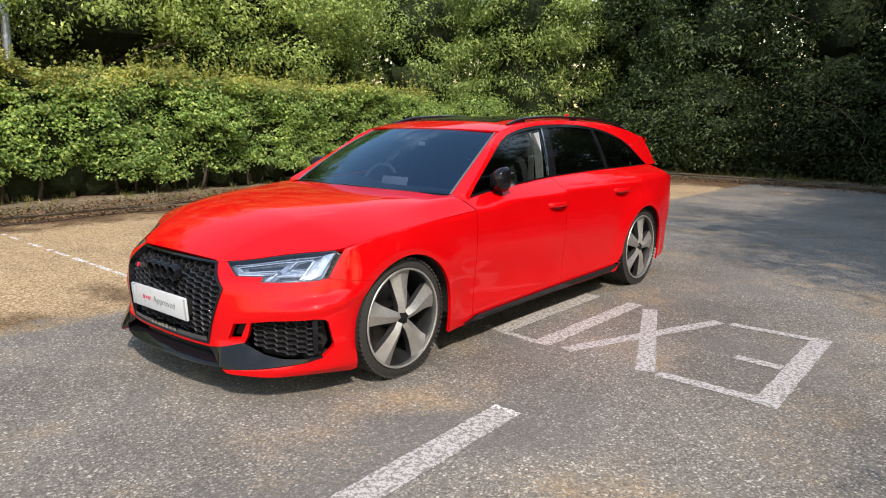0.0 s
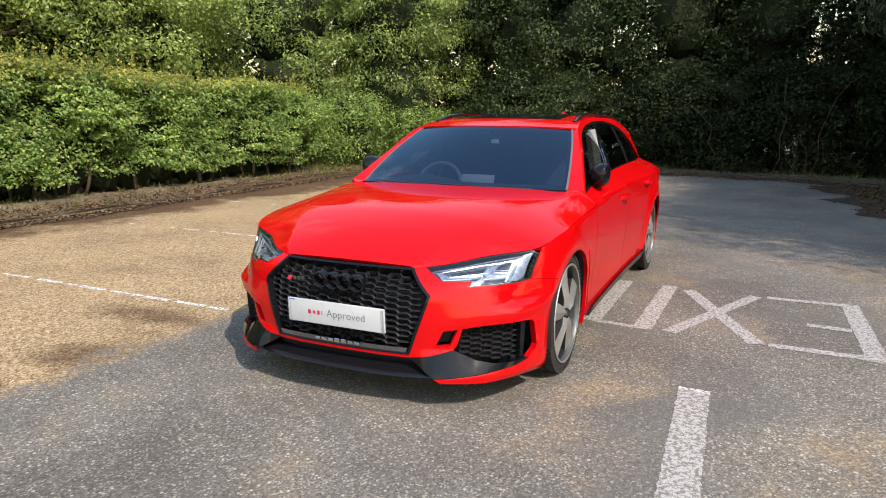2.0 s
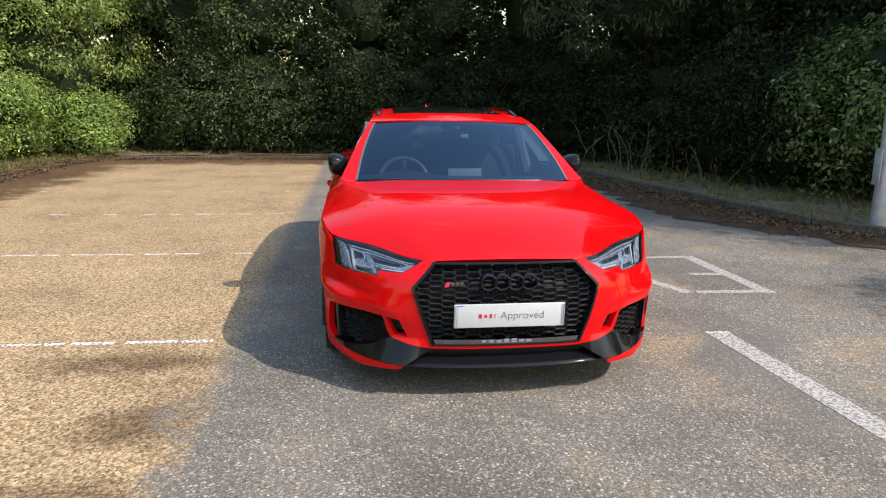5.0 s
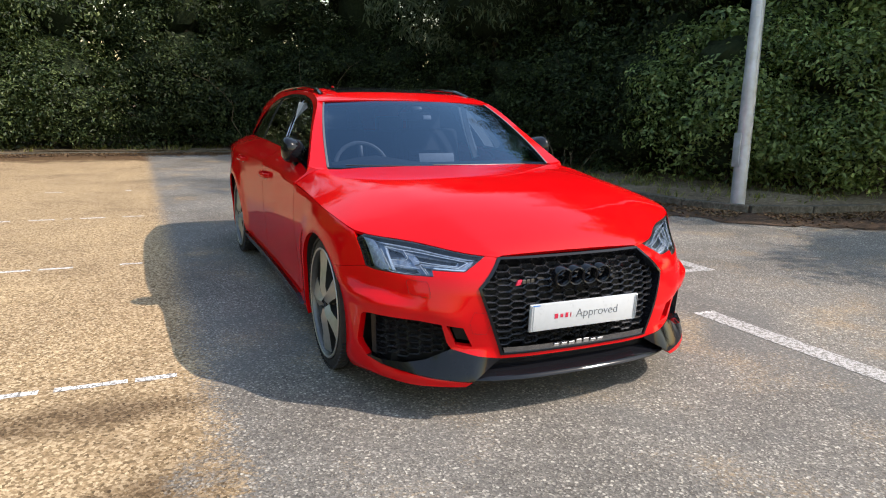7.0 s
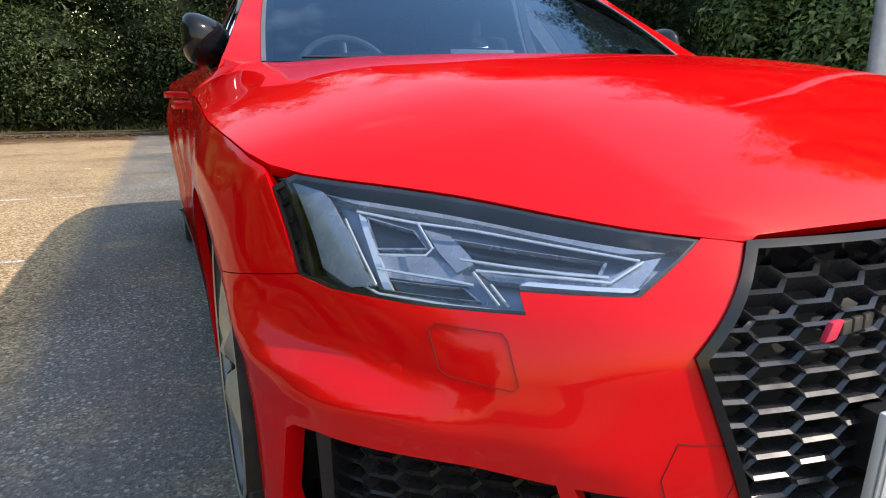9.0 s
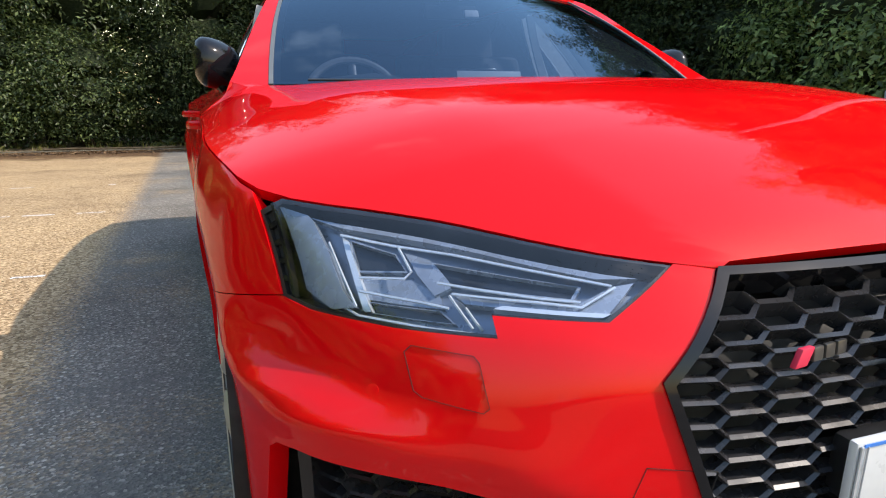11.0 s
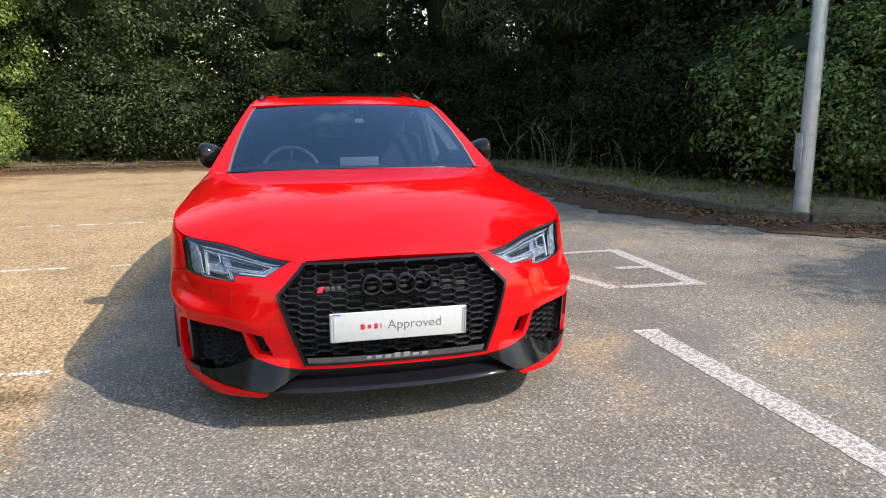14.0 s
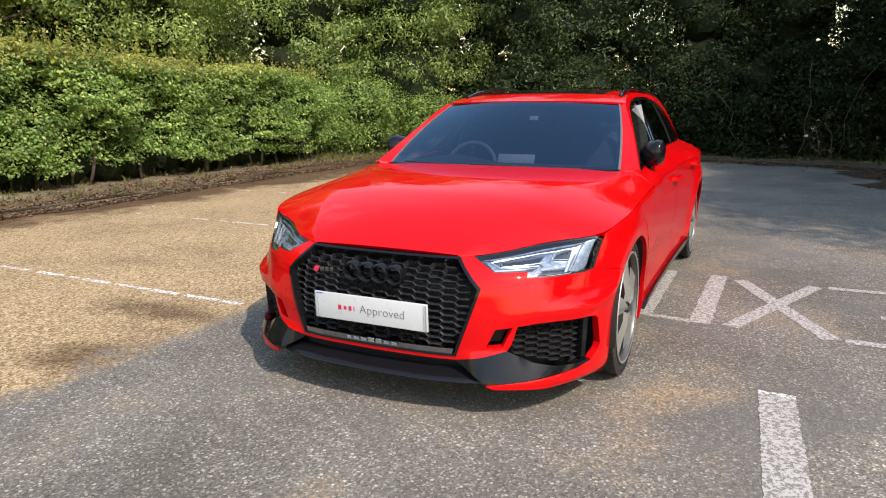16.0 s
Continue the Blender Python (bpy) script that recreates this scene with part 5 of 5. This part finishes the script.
def honeycomb(name, ring, place_of, w, h, wall_, depth, parent, mat, label=""):
    """A mesh of long six-sided cells with deep walls; place_of(depth) gives the surface that lies that far in."""
    front_, back_ = place_of(0.0), place_of(depth)
    verts, faces = [], []
    a0, a1 = min(p[0] for p in ring) - w, max(p[0] for p in ring) + w
    b0, b1 = min(p[1] for p in ring) - h, max(p[1] for p in ring) + h
    tip, flat_ = w / 2, w * .305
    col = 0
    a = a0
    while a < a1:
        b = b0 + (h / 2 if col % 2 else 0)
        while b < b1:
            if inside((a, b), ring):
                o = len(verts)
                outer = [(a - tip, b), (a - flat_, b + h / 2), (a + flat_, b + h / 2), (a + tip, b), (a + flat_, b - h / 2), (a - flat_, b - h / 2)]
                kx, kz = 1 - wall_ / tip * 1.1, 1 - wall_ / (h / 2)
                inn = [(a + (p - a) * kx, b + (q - b) * kz) for p, q in outer]
                bak = [(a + (p - a) * kx * .93, b + (q - b) * kz * .90) for p, q in outer]
                mid_ = [(a + (p - a) * (kx + .05), b + (q - b) * (kz + .07)) for p, q in outer]
                verts += [tuple(front_(p, q)) for p, q in outer]
                nrm = [front_(p, q) for p, q in mid_]
                verts += [(v.x, v.y + .005, v.z) for v in nrm]
                verts += [tuple(back_(p, q)) for p, q in bak]
                for i in range(6):
                    j = (i + 1) % 6
                    faces += [(o + i, o + j, o + 6 + j, o + 6 + i), (o + 6 + i, o + 6 + j, o + 12 + j, o + 12 + i)]
            b += h
        col += 1
        a += w * .805
    return part(name, bm_from(verts, faces), mat, parent, label, 25)


honeycomb("honeycomb", scaled(G_RING, (.990, .985), .45), lambda d: on_skin(1, .022 + d), .076, .0280, .0046, .024, grille, MESH_BLACK, "gloss black honeycomb mesh")

plate = part("number_plate", box_bm(.524, .012, .114, pose(0, -.846, .4155, 4), .004), PLATE, car, "white show plate in place of a number plate")
holder = part("plate_holder", box_bm(.45, .05, .08, pose(0, -.815, .412, 4), .01), BLACK_TRIM, car, "black plate holder")


def writing(text, size, m, mat, parent, name, label="", thin=-.0009):
    cu = bpy.data.curves.new(name, "FONT")
    cu.body, cu.size, cu.extrude, cu.align_x, cu.align_y = text, size, .0006, "LEFT", "CENTER"
    cu.offset = thin
    me = bpy.data.meshes.new_from_object(new("tmp_text", cu))
    ob_t = bpy.data.objects["tmp_text"]
    bpy.data.objects.remove(ob_t)
    me.materials.append(mat)
    ob = part_mesh(name, me, parent, label)
    ob.matrix_world = m
    return ob


PLATE_FACE = pose(0, -.846, .4155, 4) @ pose(0, -.0068, 0, 90)
writing("Approved", .052, PLATE_FACE @ pose(-.046, .001, 0) @ Matrix.Diagonal((1.0, 1, 1, 1)), INK, plate, "plate_word", "thin grey lettering")
bars = bmesh.new()
for i, (x, w_, h_) in enumerate(((-.140, .016, .020), (-.114, .013, .015), (-.090, .013, .020), (-.071, .0035, .020))):
    box_bm(w_, h_, .001, PLATE_FACE @ pose(x, -.0, 0), 0, 1, bars)
part("plate_mark", bars, INK_RED, plate, "red maker's mark shown as bars")
part("plate_strip", box_bm(.034, .004, .001, PLATE_FACE @ pose(-.236, .0525, 0)), BLUE, plate, "short blue strip in the corner")
for x in (-1, 1):
    part("plate_edge", box_bm(.005, .108, .003, PLATE_FACE @ pose(x * .2575, 0, .001), .001, 1), CLEAR_EDGE, plate, "clear plastic side clip")
    part("plate_edge", box_bm(.0015, .104, .002, PLATE_FACE @ pose(x * .2475, 0, .0006), .0005, 1), CLEAR_EDGE, plate, "clear plastic side clip")


# emblems
def torus_bm(m, R, r, bm, k=36, j=8):
    vs = []
    for i in range(k):
        a = 2 * math.pi * i / k
        for q in range(j):
            b = 2 * math.pi * q / j
            vs.append(bm.verts.new(m @ Vector(((R + r * math.cos(b)) * math.cos(a), (R + r * math.cos(b)) * math.sin(a), r * .8 * math.sin(b)))))
    for i in range(k):
        for q in range(j):
            bm.faces.new((vs[i * j + q], vs[((i + 1) % k) * j + q], vs[((i + 1) % k) * j + (q + 1) % j], vs[i * j + (q + 1) % j]))


for i in range(4):
    x = (i - 1.5) * .0645
    p = on_skin(1, -.020)(x, .558)
    v, f = lathe([(-.034, .0400), (-.005, .0415), (.0, .0400), (.0025, .0362), (.0, .0322), (-.005, .0306), (-.034, .0300)], 40)
    bm = bm_from(v, f)
    bm.transform(pose(p.x, p.y + .003 * (i % 2), p.z, 8) @ pose(0, 0, 0, 0, 0, -90))
    part("emblem_ring", bm, BLACK_GLOSS, grille, "gloss black ring of the maker's emblem")
p = on_skin(1, .008)(-.262, .556)
badge_pose = pose(p.x, p.y, p.z, 0, 0, 9)
bm = box_bm(.022, .008, .022, badge_pose @ pose(-.03, 0, 0), .002)
for v_ in bm.verts:
    v_.co.x += (v_.co.z - p.z) * .45
part("badge", bm, INK_RED, grille, "small red slanted badge")
for k in range(3):
    part("badge_bar", box_bm(.018, .007, .018, badge_pose @ pose(-.004 + k * .022, 0, 0), .003), STEEL, grille, "grey badge bar")
# bright metal stands in for the sky that a gloss black strip reflects
panel("grille_strip", [(-.345, .268), (.345, .268), (.353, .292), (-.353, .292)], on_skin(1), SKY_GLOSS, grille, "gloss strip along the grille's foot, bright metal standing in for reflected sky", step=.03, depth=.03, lift=.001)
script = bmesh.new()
for k in range(7):
    q = on_skin(1, -.006)(-.115 + k * .036, .283)
    box_bm(.026 if k else .022, .003, (.013, .012, .014, .019, .019, .012, .013)[k], pose(q.x, q.y, q.z + (.003 if k in (3, 4) else 0)), .0012, 1, script)
part("script_mark", script, CHROME, grille, "bright script shown as bars")

INTAKE = [(.575, .283), (.604, .392), (.70, .402), (.89, .412), (.930, .408), (.951, .394), (.980, .262), (.932, .182), (.85, .15), (.62, .20)]

for side in (1, -1):
    intake = tagged(empty("air_intake"), "")
    intake.parent = car
    panel("intake_back", INTAKE, on_skin(side, .10), BLACK_MATT, intake, step=.06)
    mesh_ring = [(.588, .300), (.610, .378), (.70, .388), (.885, .398), (.885, .226), (.84, .218), (.75, .224), (.665, .243), (.612, .272)]
    honeycomb("intake_mesh", mesh_ring, lambda d, s=side: on_skin(s, .040 + d), .062, .0260, .0038, .022, intake, MESH_BLACK, "black honeycomb mesh")
    blade = [(.362, .246), (.455, .262), (.565, .288), (.61, .266), (.665, .240), (.75, .222), (.86, .217), (.900, .224), (.925, .220), (.85, .201), (.74, .190), (.62, .180), (.478, .171)]
    panel("bumper_blade", blade, jut(side, .010), BLACK_GLOSS, car, "gloss black lower blade", step=.02, depth=.05, lift=.004)
    panel("air_curtain_fin", [(.885, .225), (.905, .235), (.905, .404), (.880, .402)], on_skin(side, .012), BLACK_GLOSS, intake, "upright black fin", step=.03, depth=.06)
    for z in (.27, .31, .35, .385):
        ring = [(.915, z - .004), (.940 - (z - .25) * .1, z - .004), (.940 - (z - .25) * .1, z + .004), (.915, z + .004)]
        panel("curtain_slat", ring, on_skin(side, .05), BLACK_TRIM, intake, step=.05, depth=.04)
    panel("slot_back", slot, on_skin(side, .06), BLACK_MATT, car, step=.05, depth=.0)
    # headlamp washer flap, tow cover and parking sensor
    c = on_skin(side)(.797, .497)
    n_ = (c - on_skin(side, .02)(.797, .497)).normalized()
    bm = bm_from(*lathe([(-.004, .0), (.0012, .0), (.0012, .0085), (-.004, .0095)], 20))
    bm.transform(Matrix.Translation(c) @ n_.to_track_quat("X", "Z").to_matrix().to_4x4())
    part("parking_sensor", bm, RED, car, "round red parking sensor")
    flap = [(.672, .553), (.752, .556), (.760, .548), (.742, .506), (.730, .500), (.655, .492), (.648, .498), (.664, .546)]
    flap2 = [(a + (.70 - a) * .012, b + (.525 - b) * .018) for a, b in flap]
    panel("flap_gap", flap, on_skin(side), BLACK_MATT, car, "thin gap round the washer flap", [flap2], .03, .003, .0008)
    tow = [(.395, .435), (.475, .442), (.492, .400), (.480, .355), (.425, .350)]
    tow2 = [(a + (.44 - a) * .013, b + (.40 - b) * .013) for a, b in tow]
    if side < 0:
        panel("flap_gap", tow, on_skin(side), BLACK_MATT, car, "thin gap round the tow-eye cover", [tow2], .03, .003, .0008)


LIP = ((.012, .244), (.030, .232), (.034, .204), (.018, .193), (-.022, .181), (-.035, .175), (-.038, .168), (-.033, .161), (.10, .157))


def lip_at(u, k):
    """The splitter's section: in behind the bumper, then a thin blade that juts forward."""
    d_, z = LIP[k]
    p = Vector(skin(u, .20))
    q = Vector(skin(u * (1 - .0), .20 + .0)) - Vector(on_skin(1, .02)(u, .20))
    return tuple(Vector((p.x, p.y, z)) - q.normalized() * (d_ if d_ > 0 else d_ * (1 - .25 * (abs(u) / .50) ** 4)))


lv = [lip_at(-.50 + 1.00 * i / 40, k) for i in range(41) for k in range(9)]
part("splitter", bm_from(lv, [(i * 9 + j, i * 9 + 9 + j, i * 9 + 10 + j, i * 9 + j + 1) for i in range(40) for j in range(8)]), BLACK_GLOSS, car, "black front splitter lip", 40)
panel("lower_intake_back", [(-.5, .17), (.5, .17), (.36, .242), (-.36, .242)], on_skin(1, .05), BLACK_MATT, car, step=.08)

# ---- headlamps ----
LAMP = [(.967, .586), (.91, .577), (.78, .572), (.645, .573), (.656, .595), (.515, .594), (.424, .648)] + run(shut, .46, 1.010, 10) + [(1.036, .692), (1.030, .685)]


def lamp_top(u):
    return shut(u) - .006


for side in (1, -1):
    lamp = tagged(empty("headlamp"), "")
    lamp.parent = car
    shell = panel("lamp_shell", LAMP, on_skin(side, .036), LAMP_SHELL, lamp, "silver inner shell", step=.03, depth=.0)
    panel("lamp_edge", LAMP, on_skin(side), BLACK_TRIM, lamp, "black lamp border", [[(a + (.73 - a) * .026, b + (.630 - b) * .075) for a, b in LAMP]], .025, .036, -.003)
    cover = panel("lamp_cover", [(a + (.73 - a) * .01, b + (.632 - b) * .02) for a, b in LAMP[1:-2]] + [(1.016, .704), (.946, .589)], on_skin(side), GLASS_LAMP, lamp, "clear lamp cover", step=.035, depth=.0, lift=-.001)
    cover.visible_shadow = False
    # ribbed vent outside the lens
    vent = [(.948, .590), (.966, .592), (1.032, .690), (1.020, .702)]
    panel("lamp_vent", vent, on_skin(side, .010), BLACK_MATT, lamp, "black ribbed vent", step=.03, depth=.02)
    for k in range(4):
        t = .12 + .22 * k
        a, b = (.946 + .072 * t, .592 + .108 * t), (.966 + .062 * t, .594 + .094 * t)
        panel("vent_rib", [a, b, (b[0] + .003, b[1] + .007), (a[0] + .003, a[1] + .007)], on_skin(side), BLACK_GLOSS, lamp, step=.03, depth=.012, lift=-.003)
    panel("vent_edge", [(.942, .588), (.949, .589), (1.020, .703), (1.015, .705)], on_skin(side), BLACK_GLOSS, lamp, step=.03, depth=.03, lift=-.002)
    # indicator strip along the top, and the light guides
    strip = run(lambda u: shut(u) - .011, .468, .985, 12) + [(.915, .684), (.80, .6725), (.70, .6625), (.525, .641)]
    panel("turn_strip", strip, on_skin(side, .016), LAMP_GREY, lamp, "clear indicator strip", step=.025, depth=.012)
    for ring, dp, mt, nm, lb in (
            ([(1.012, .703), (.965, .694), (.912, .650), (.872, .607), (.846, .589), (.880, .582), (.932, .600), (.974, .655)], .010, LAMP_GREY, "light_guide", "frosted curved light guide"),
            ([(.905, .672), (.893, .668), (.827, .588), (.838, .587)], .020, LAMP_BAR, "light_guide", "clear upright light guide"),
            ([(.722, .620), (.64, .618), (.552, .617), (.506, .634), (.474, .638), (.512, .607), (.600, .608), (.700, .610)], .018, LAMP_GREY, "light_guide", "frosted angled light guide"),
            ([(.812, .664), (.772, .658), (.728, .628), (.748, .618), (.782, .638)], .026, LAMP_GREY, "bezel", "silver inner bezel"),
            ([(.858, .627), (.790, .633), (.744, .622), (.730, .606), (.842, .604)], .030, LAMP_GREY, "bezel", "silver inner bezel"),
            ([(.660, .606), (.520, .603), (.508, .607), (.648, .610)], .014, LAMP_BAR, "light_guide", "thin clear light guide")):
        panel(nm, ring, on_skin(side, dp), mt, lamp, lb, step=.014, depth=.012)
    for line in ([(.968, .694), (.916, .649), (.880, .608), (.851, .588)], [(.918, .662), (.878, .622), (.846, .590)], [(.905, .672), (.825, .664), (.737, .658), (.627, .647), (.504, .633)],
                 [(.816, .662), (.786, .636), (.792, .628), (.855, .624)], [(.850, .609), (.808, .607), (.757, .605), (.718, .602)], [(.722, .615), (.698, .597), (.681, .583)],
                 [(.696, .604), (.677, .589), (.668, .582)], [(.719, .617), (.670, .616), (.604, .615), (.548, .612), (.500, .632)], [(.744, .627), (.676, .623), (.604, .619), (.549, .617)],
                 [(.944, .640), (.898, .597), (.840, .580), (.741, .578), (.660, .577)]):
        v, f = sweep([tuple(on_skin(side, .013)(*q)) for q in line], circle(.0019, 6))
        part("light_line", bm_from(v, f), LAMP_BAR, lamp, "thin bright light guide")
    for cell, grow in (([(.892, .670), (.824, .660), (.800, .641), (.866, .635)], .07), ([(.764, .654), (.552, .637), (.562, .625), (.730, .632)], .05), ([(.838, .600), (.735, .602), (.712, .590), (.845, .588)], .05)):
        ca, cb = sum(q[0] for q in cell) / 4, sum(q[1] for q in cell) / 4
        grown = [(a + (a - ca) * grow, b + (b - cb) * (grow * 2)) for a, b in cell]
        panel("lens_frame", grown, on_skin(side, .026), LAMP_GREY, lamp, "bright lens frame", [cell], .02, .02)
        panel("lamp_lens", cell, on_skin(side, .034), LAMP_DARK, lamp, "dark lens recess", step=.03, depth=.0)

# ---- door mirrors ----
for side in (1, -1):
    mirror = part("door_mirror", box_bm(.001, .001, .001, pose(side * .78, .90, .89)), BLACK_TRIM, car, "gloss black door mirror on a short stalk")
    bm = bmesh.new()
    bmesh.ops.create_uvsphere(bm, u_segments=28, v_segments=18, radius=1)
    for v_ in bm.verts:
        x, y, z = v_.co
        sgn = lambda t, k: math.copysign(abs(t) ** k, t)
        x, y, z = sgn(x, .72), sgn(y, .85), sgn(z, .75)
        if y > 0:
            y *= .35
        lo = .78 + .22 * (x * side * .5 + .5)
        v_.co = (side * .812 + x * .074, .940 + y * .105 - x * side * .030, .966 + z * .083 * lo + .012 * x * side)
    part("mirror_shell", bm, BLACK_GLOSS, mirror, "gloss black mirror shell")
    v, f = sweep([(side * .735, .885, .875), (side * .765, .90, .872), (side * .790, .92, .885), (side * .805, .935, .915)], [(a * 1.6, b) for a, b in circle(.018, 10)])
    part("stalk", bm_from(v, f), BLACK_GLOSS, mirror)
    part("mirror_glass", box_bm(.11, .004, .09, pose(side * .810, .977, .964, 0, 0, -8 * side), .02), CHROME, mirror, "mirror glass")

# ---- cabin ----
v, f = [], []
for i in range(13):
    s = -1 + i / 6
    hood = .045 * math.exp(-((s + .52) / .26) ** 2)
    w_ = .70
    v += [(s * w_, .50 + .06 * s * s, .872), (s * w_, .62 + .05 * s * s, .890 + hood * .3), (s * w_, .82, .895 + hood), (s * w_, .93, .870 + hood * .9), (s * w_, .98, .80), (s * w_, .97, .55)]
f = [(i * 6 + j, i * 6 + 6 + j, i * 6 + 7 + j, i * 6 + j + 1) for i in range(12) for j in range(5)]
part("dashboard", bm_from(v, f), CABIN, car, "dark grey dashboard")
part("screen_display", box_bm(.22, .015, .075, pose(.0, .90, .925, -12), .006), BLACK_GLOSS, car, "dark dashboard display")
part("dash_card", box_bm(.23, .004, .055, pose(.04, .80, .922, -18), .001), CABIN_PALE, car, "pale card standing on the dashboard")
for side in (1, -1):
    edge = [(side * .984, .0), (side * 1.0, .0), (side * 1.0, .985), (side * .984, .985)]
    rows = 14
    strip = []
    for i in range(rows + 1):
        k = i / rows
        y = .594 + (1.21 - .594) * k
        strip += [Vector(windscreen_at(side * .995, k)) - Vector((0, 0, .002)), Vector((side * side_wall(y, roof_edge(y)), y, roof_edge(y)))]
    part("pillar_face", bm_from([tuple(p) for p in strip], [(2 * i, 2 * i + 1, 2 * i + 3, 2 * i + 2) for i in range(rows)]), RED, car)
    panel("windscreen_seal", edge, windscreen_at, SEAL, car, "grey seal along the windscreen", step=.06, depth=.01, lift=.003)
for side in (1, -1):
    for nm, lb, x0, y0, x1, y1, w_, mt in (("inner_pillar", "pale trim on the inside of the door pillar", .690, 1.56, .590, 1.63, .028, CABIN_PALE), ("seat_belt", "grey seat belt hanging beside the pillar", .655, 1.50, .575, 1.57, .018, WHEEL_GREY)):
        v, f = sweep([(side * (x0 + (x1 - x0) * k), y0 + (y1 - y0) * k + .02 * math.sin(math.pi * k), .86 + .375 * k) for k in (0, .25, .5, .75, 1)], [(w_, -.006), (w_, .006), (-w_, .006), (-w_, -.006)], up=(0, 1, 0))
        part(nm, bm_from(v, f), mt, car, lb)
bm = bmesh.new()
torus_bm(pose(-.36, 1.04, .838, 68), .172, .013, bm, 40, 8)
steer = part("steering_wheel", bm, WHEEL_GREY, car, "black leather steering wheel on the right-hand side")
hub = box_bm(.13, .045, .10, pose(-.36, 1.03, .828, -22), .03)
for a in (0, 180, 270):
    box_bm(.12, .02, .03, pose(-.36, 1.035, .833, -22) @ Matrix.Rotation(radians(a), 4, "Y") @ pose(.10, 0, 0), .008, 2, hub)
part("wheel_hub", hub, BLACK_TRIM, steer)


def seat(x, y):
    ob = part("seat", box_bm(.50, .52, .16, pose(x, y - .28, .46, 6), .05, 3), SEAT, car, "grey cloth seat with a headrest")
    part("backrest", box_bm(.48, .13, .62, pose(x, y + .06, .76, -16), .05, 3), SEAT, ob)
    part("headrest", box_bm(.26, .10, .17, pose(x, y + .20, 1.12, -10), .04, 3), SEAT, ob)
    for k in (-.06, .06):
        part("headrest_post", box_bm(.012, .012, .12, pose(x + k, y + .18, 1.03, -10), .003), STEEL, ob)


seat(-.36, 1.62)
seat(.36, 1.62)
rear = part("rear_bench", box_bm(1.2, .50, .16, pose(0, 2.25, .50), .05, 3), SEAT, car, "dark rear bench")
part("backrest", box_bm(1.2, .14, .52, pose(0, 2.55, .76, -14), .05, 3), SEAT, rear)
for x in (-.38, .38):
    part("headrest", box_bm(.24, .09, .13, pose(x, 2.64, 1.07), .03, 3), SEAT, rear)
part("rear_view_mirror", box_bm(.20, .026, .052, pose(0, 1.07, 1.165, 0), .012, 3), BLACK_TRIM, car, "interior mirror behind the windscreen")
part("windscreen_tag", box_bm(.055, .012, .028, pose(.07, 1.035, 1.158, -20), .005), CABIN_PALE, car, "small pale tag behind the windscreen")
part("sensor_housing", box_bm(.07, .07, .035, pose(0, 1.06, 1.20, -28), .012), BLACK_TRIM, car, "black sensor housing at the windscreen's top")
part("headlining", box_bm(1.0, 1.9, .02, pose(0, 2.3, 1.285), .006), CABIN, car, "dark headlining")
part("cabin_floor", box_bm(1.4, 2.3, .03, pose(0, 1.8, .30)), CABIN, car)
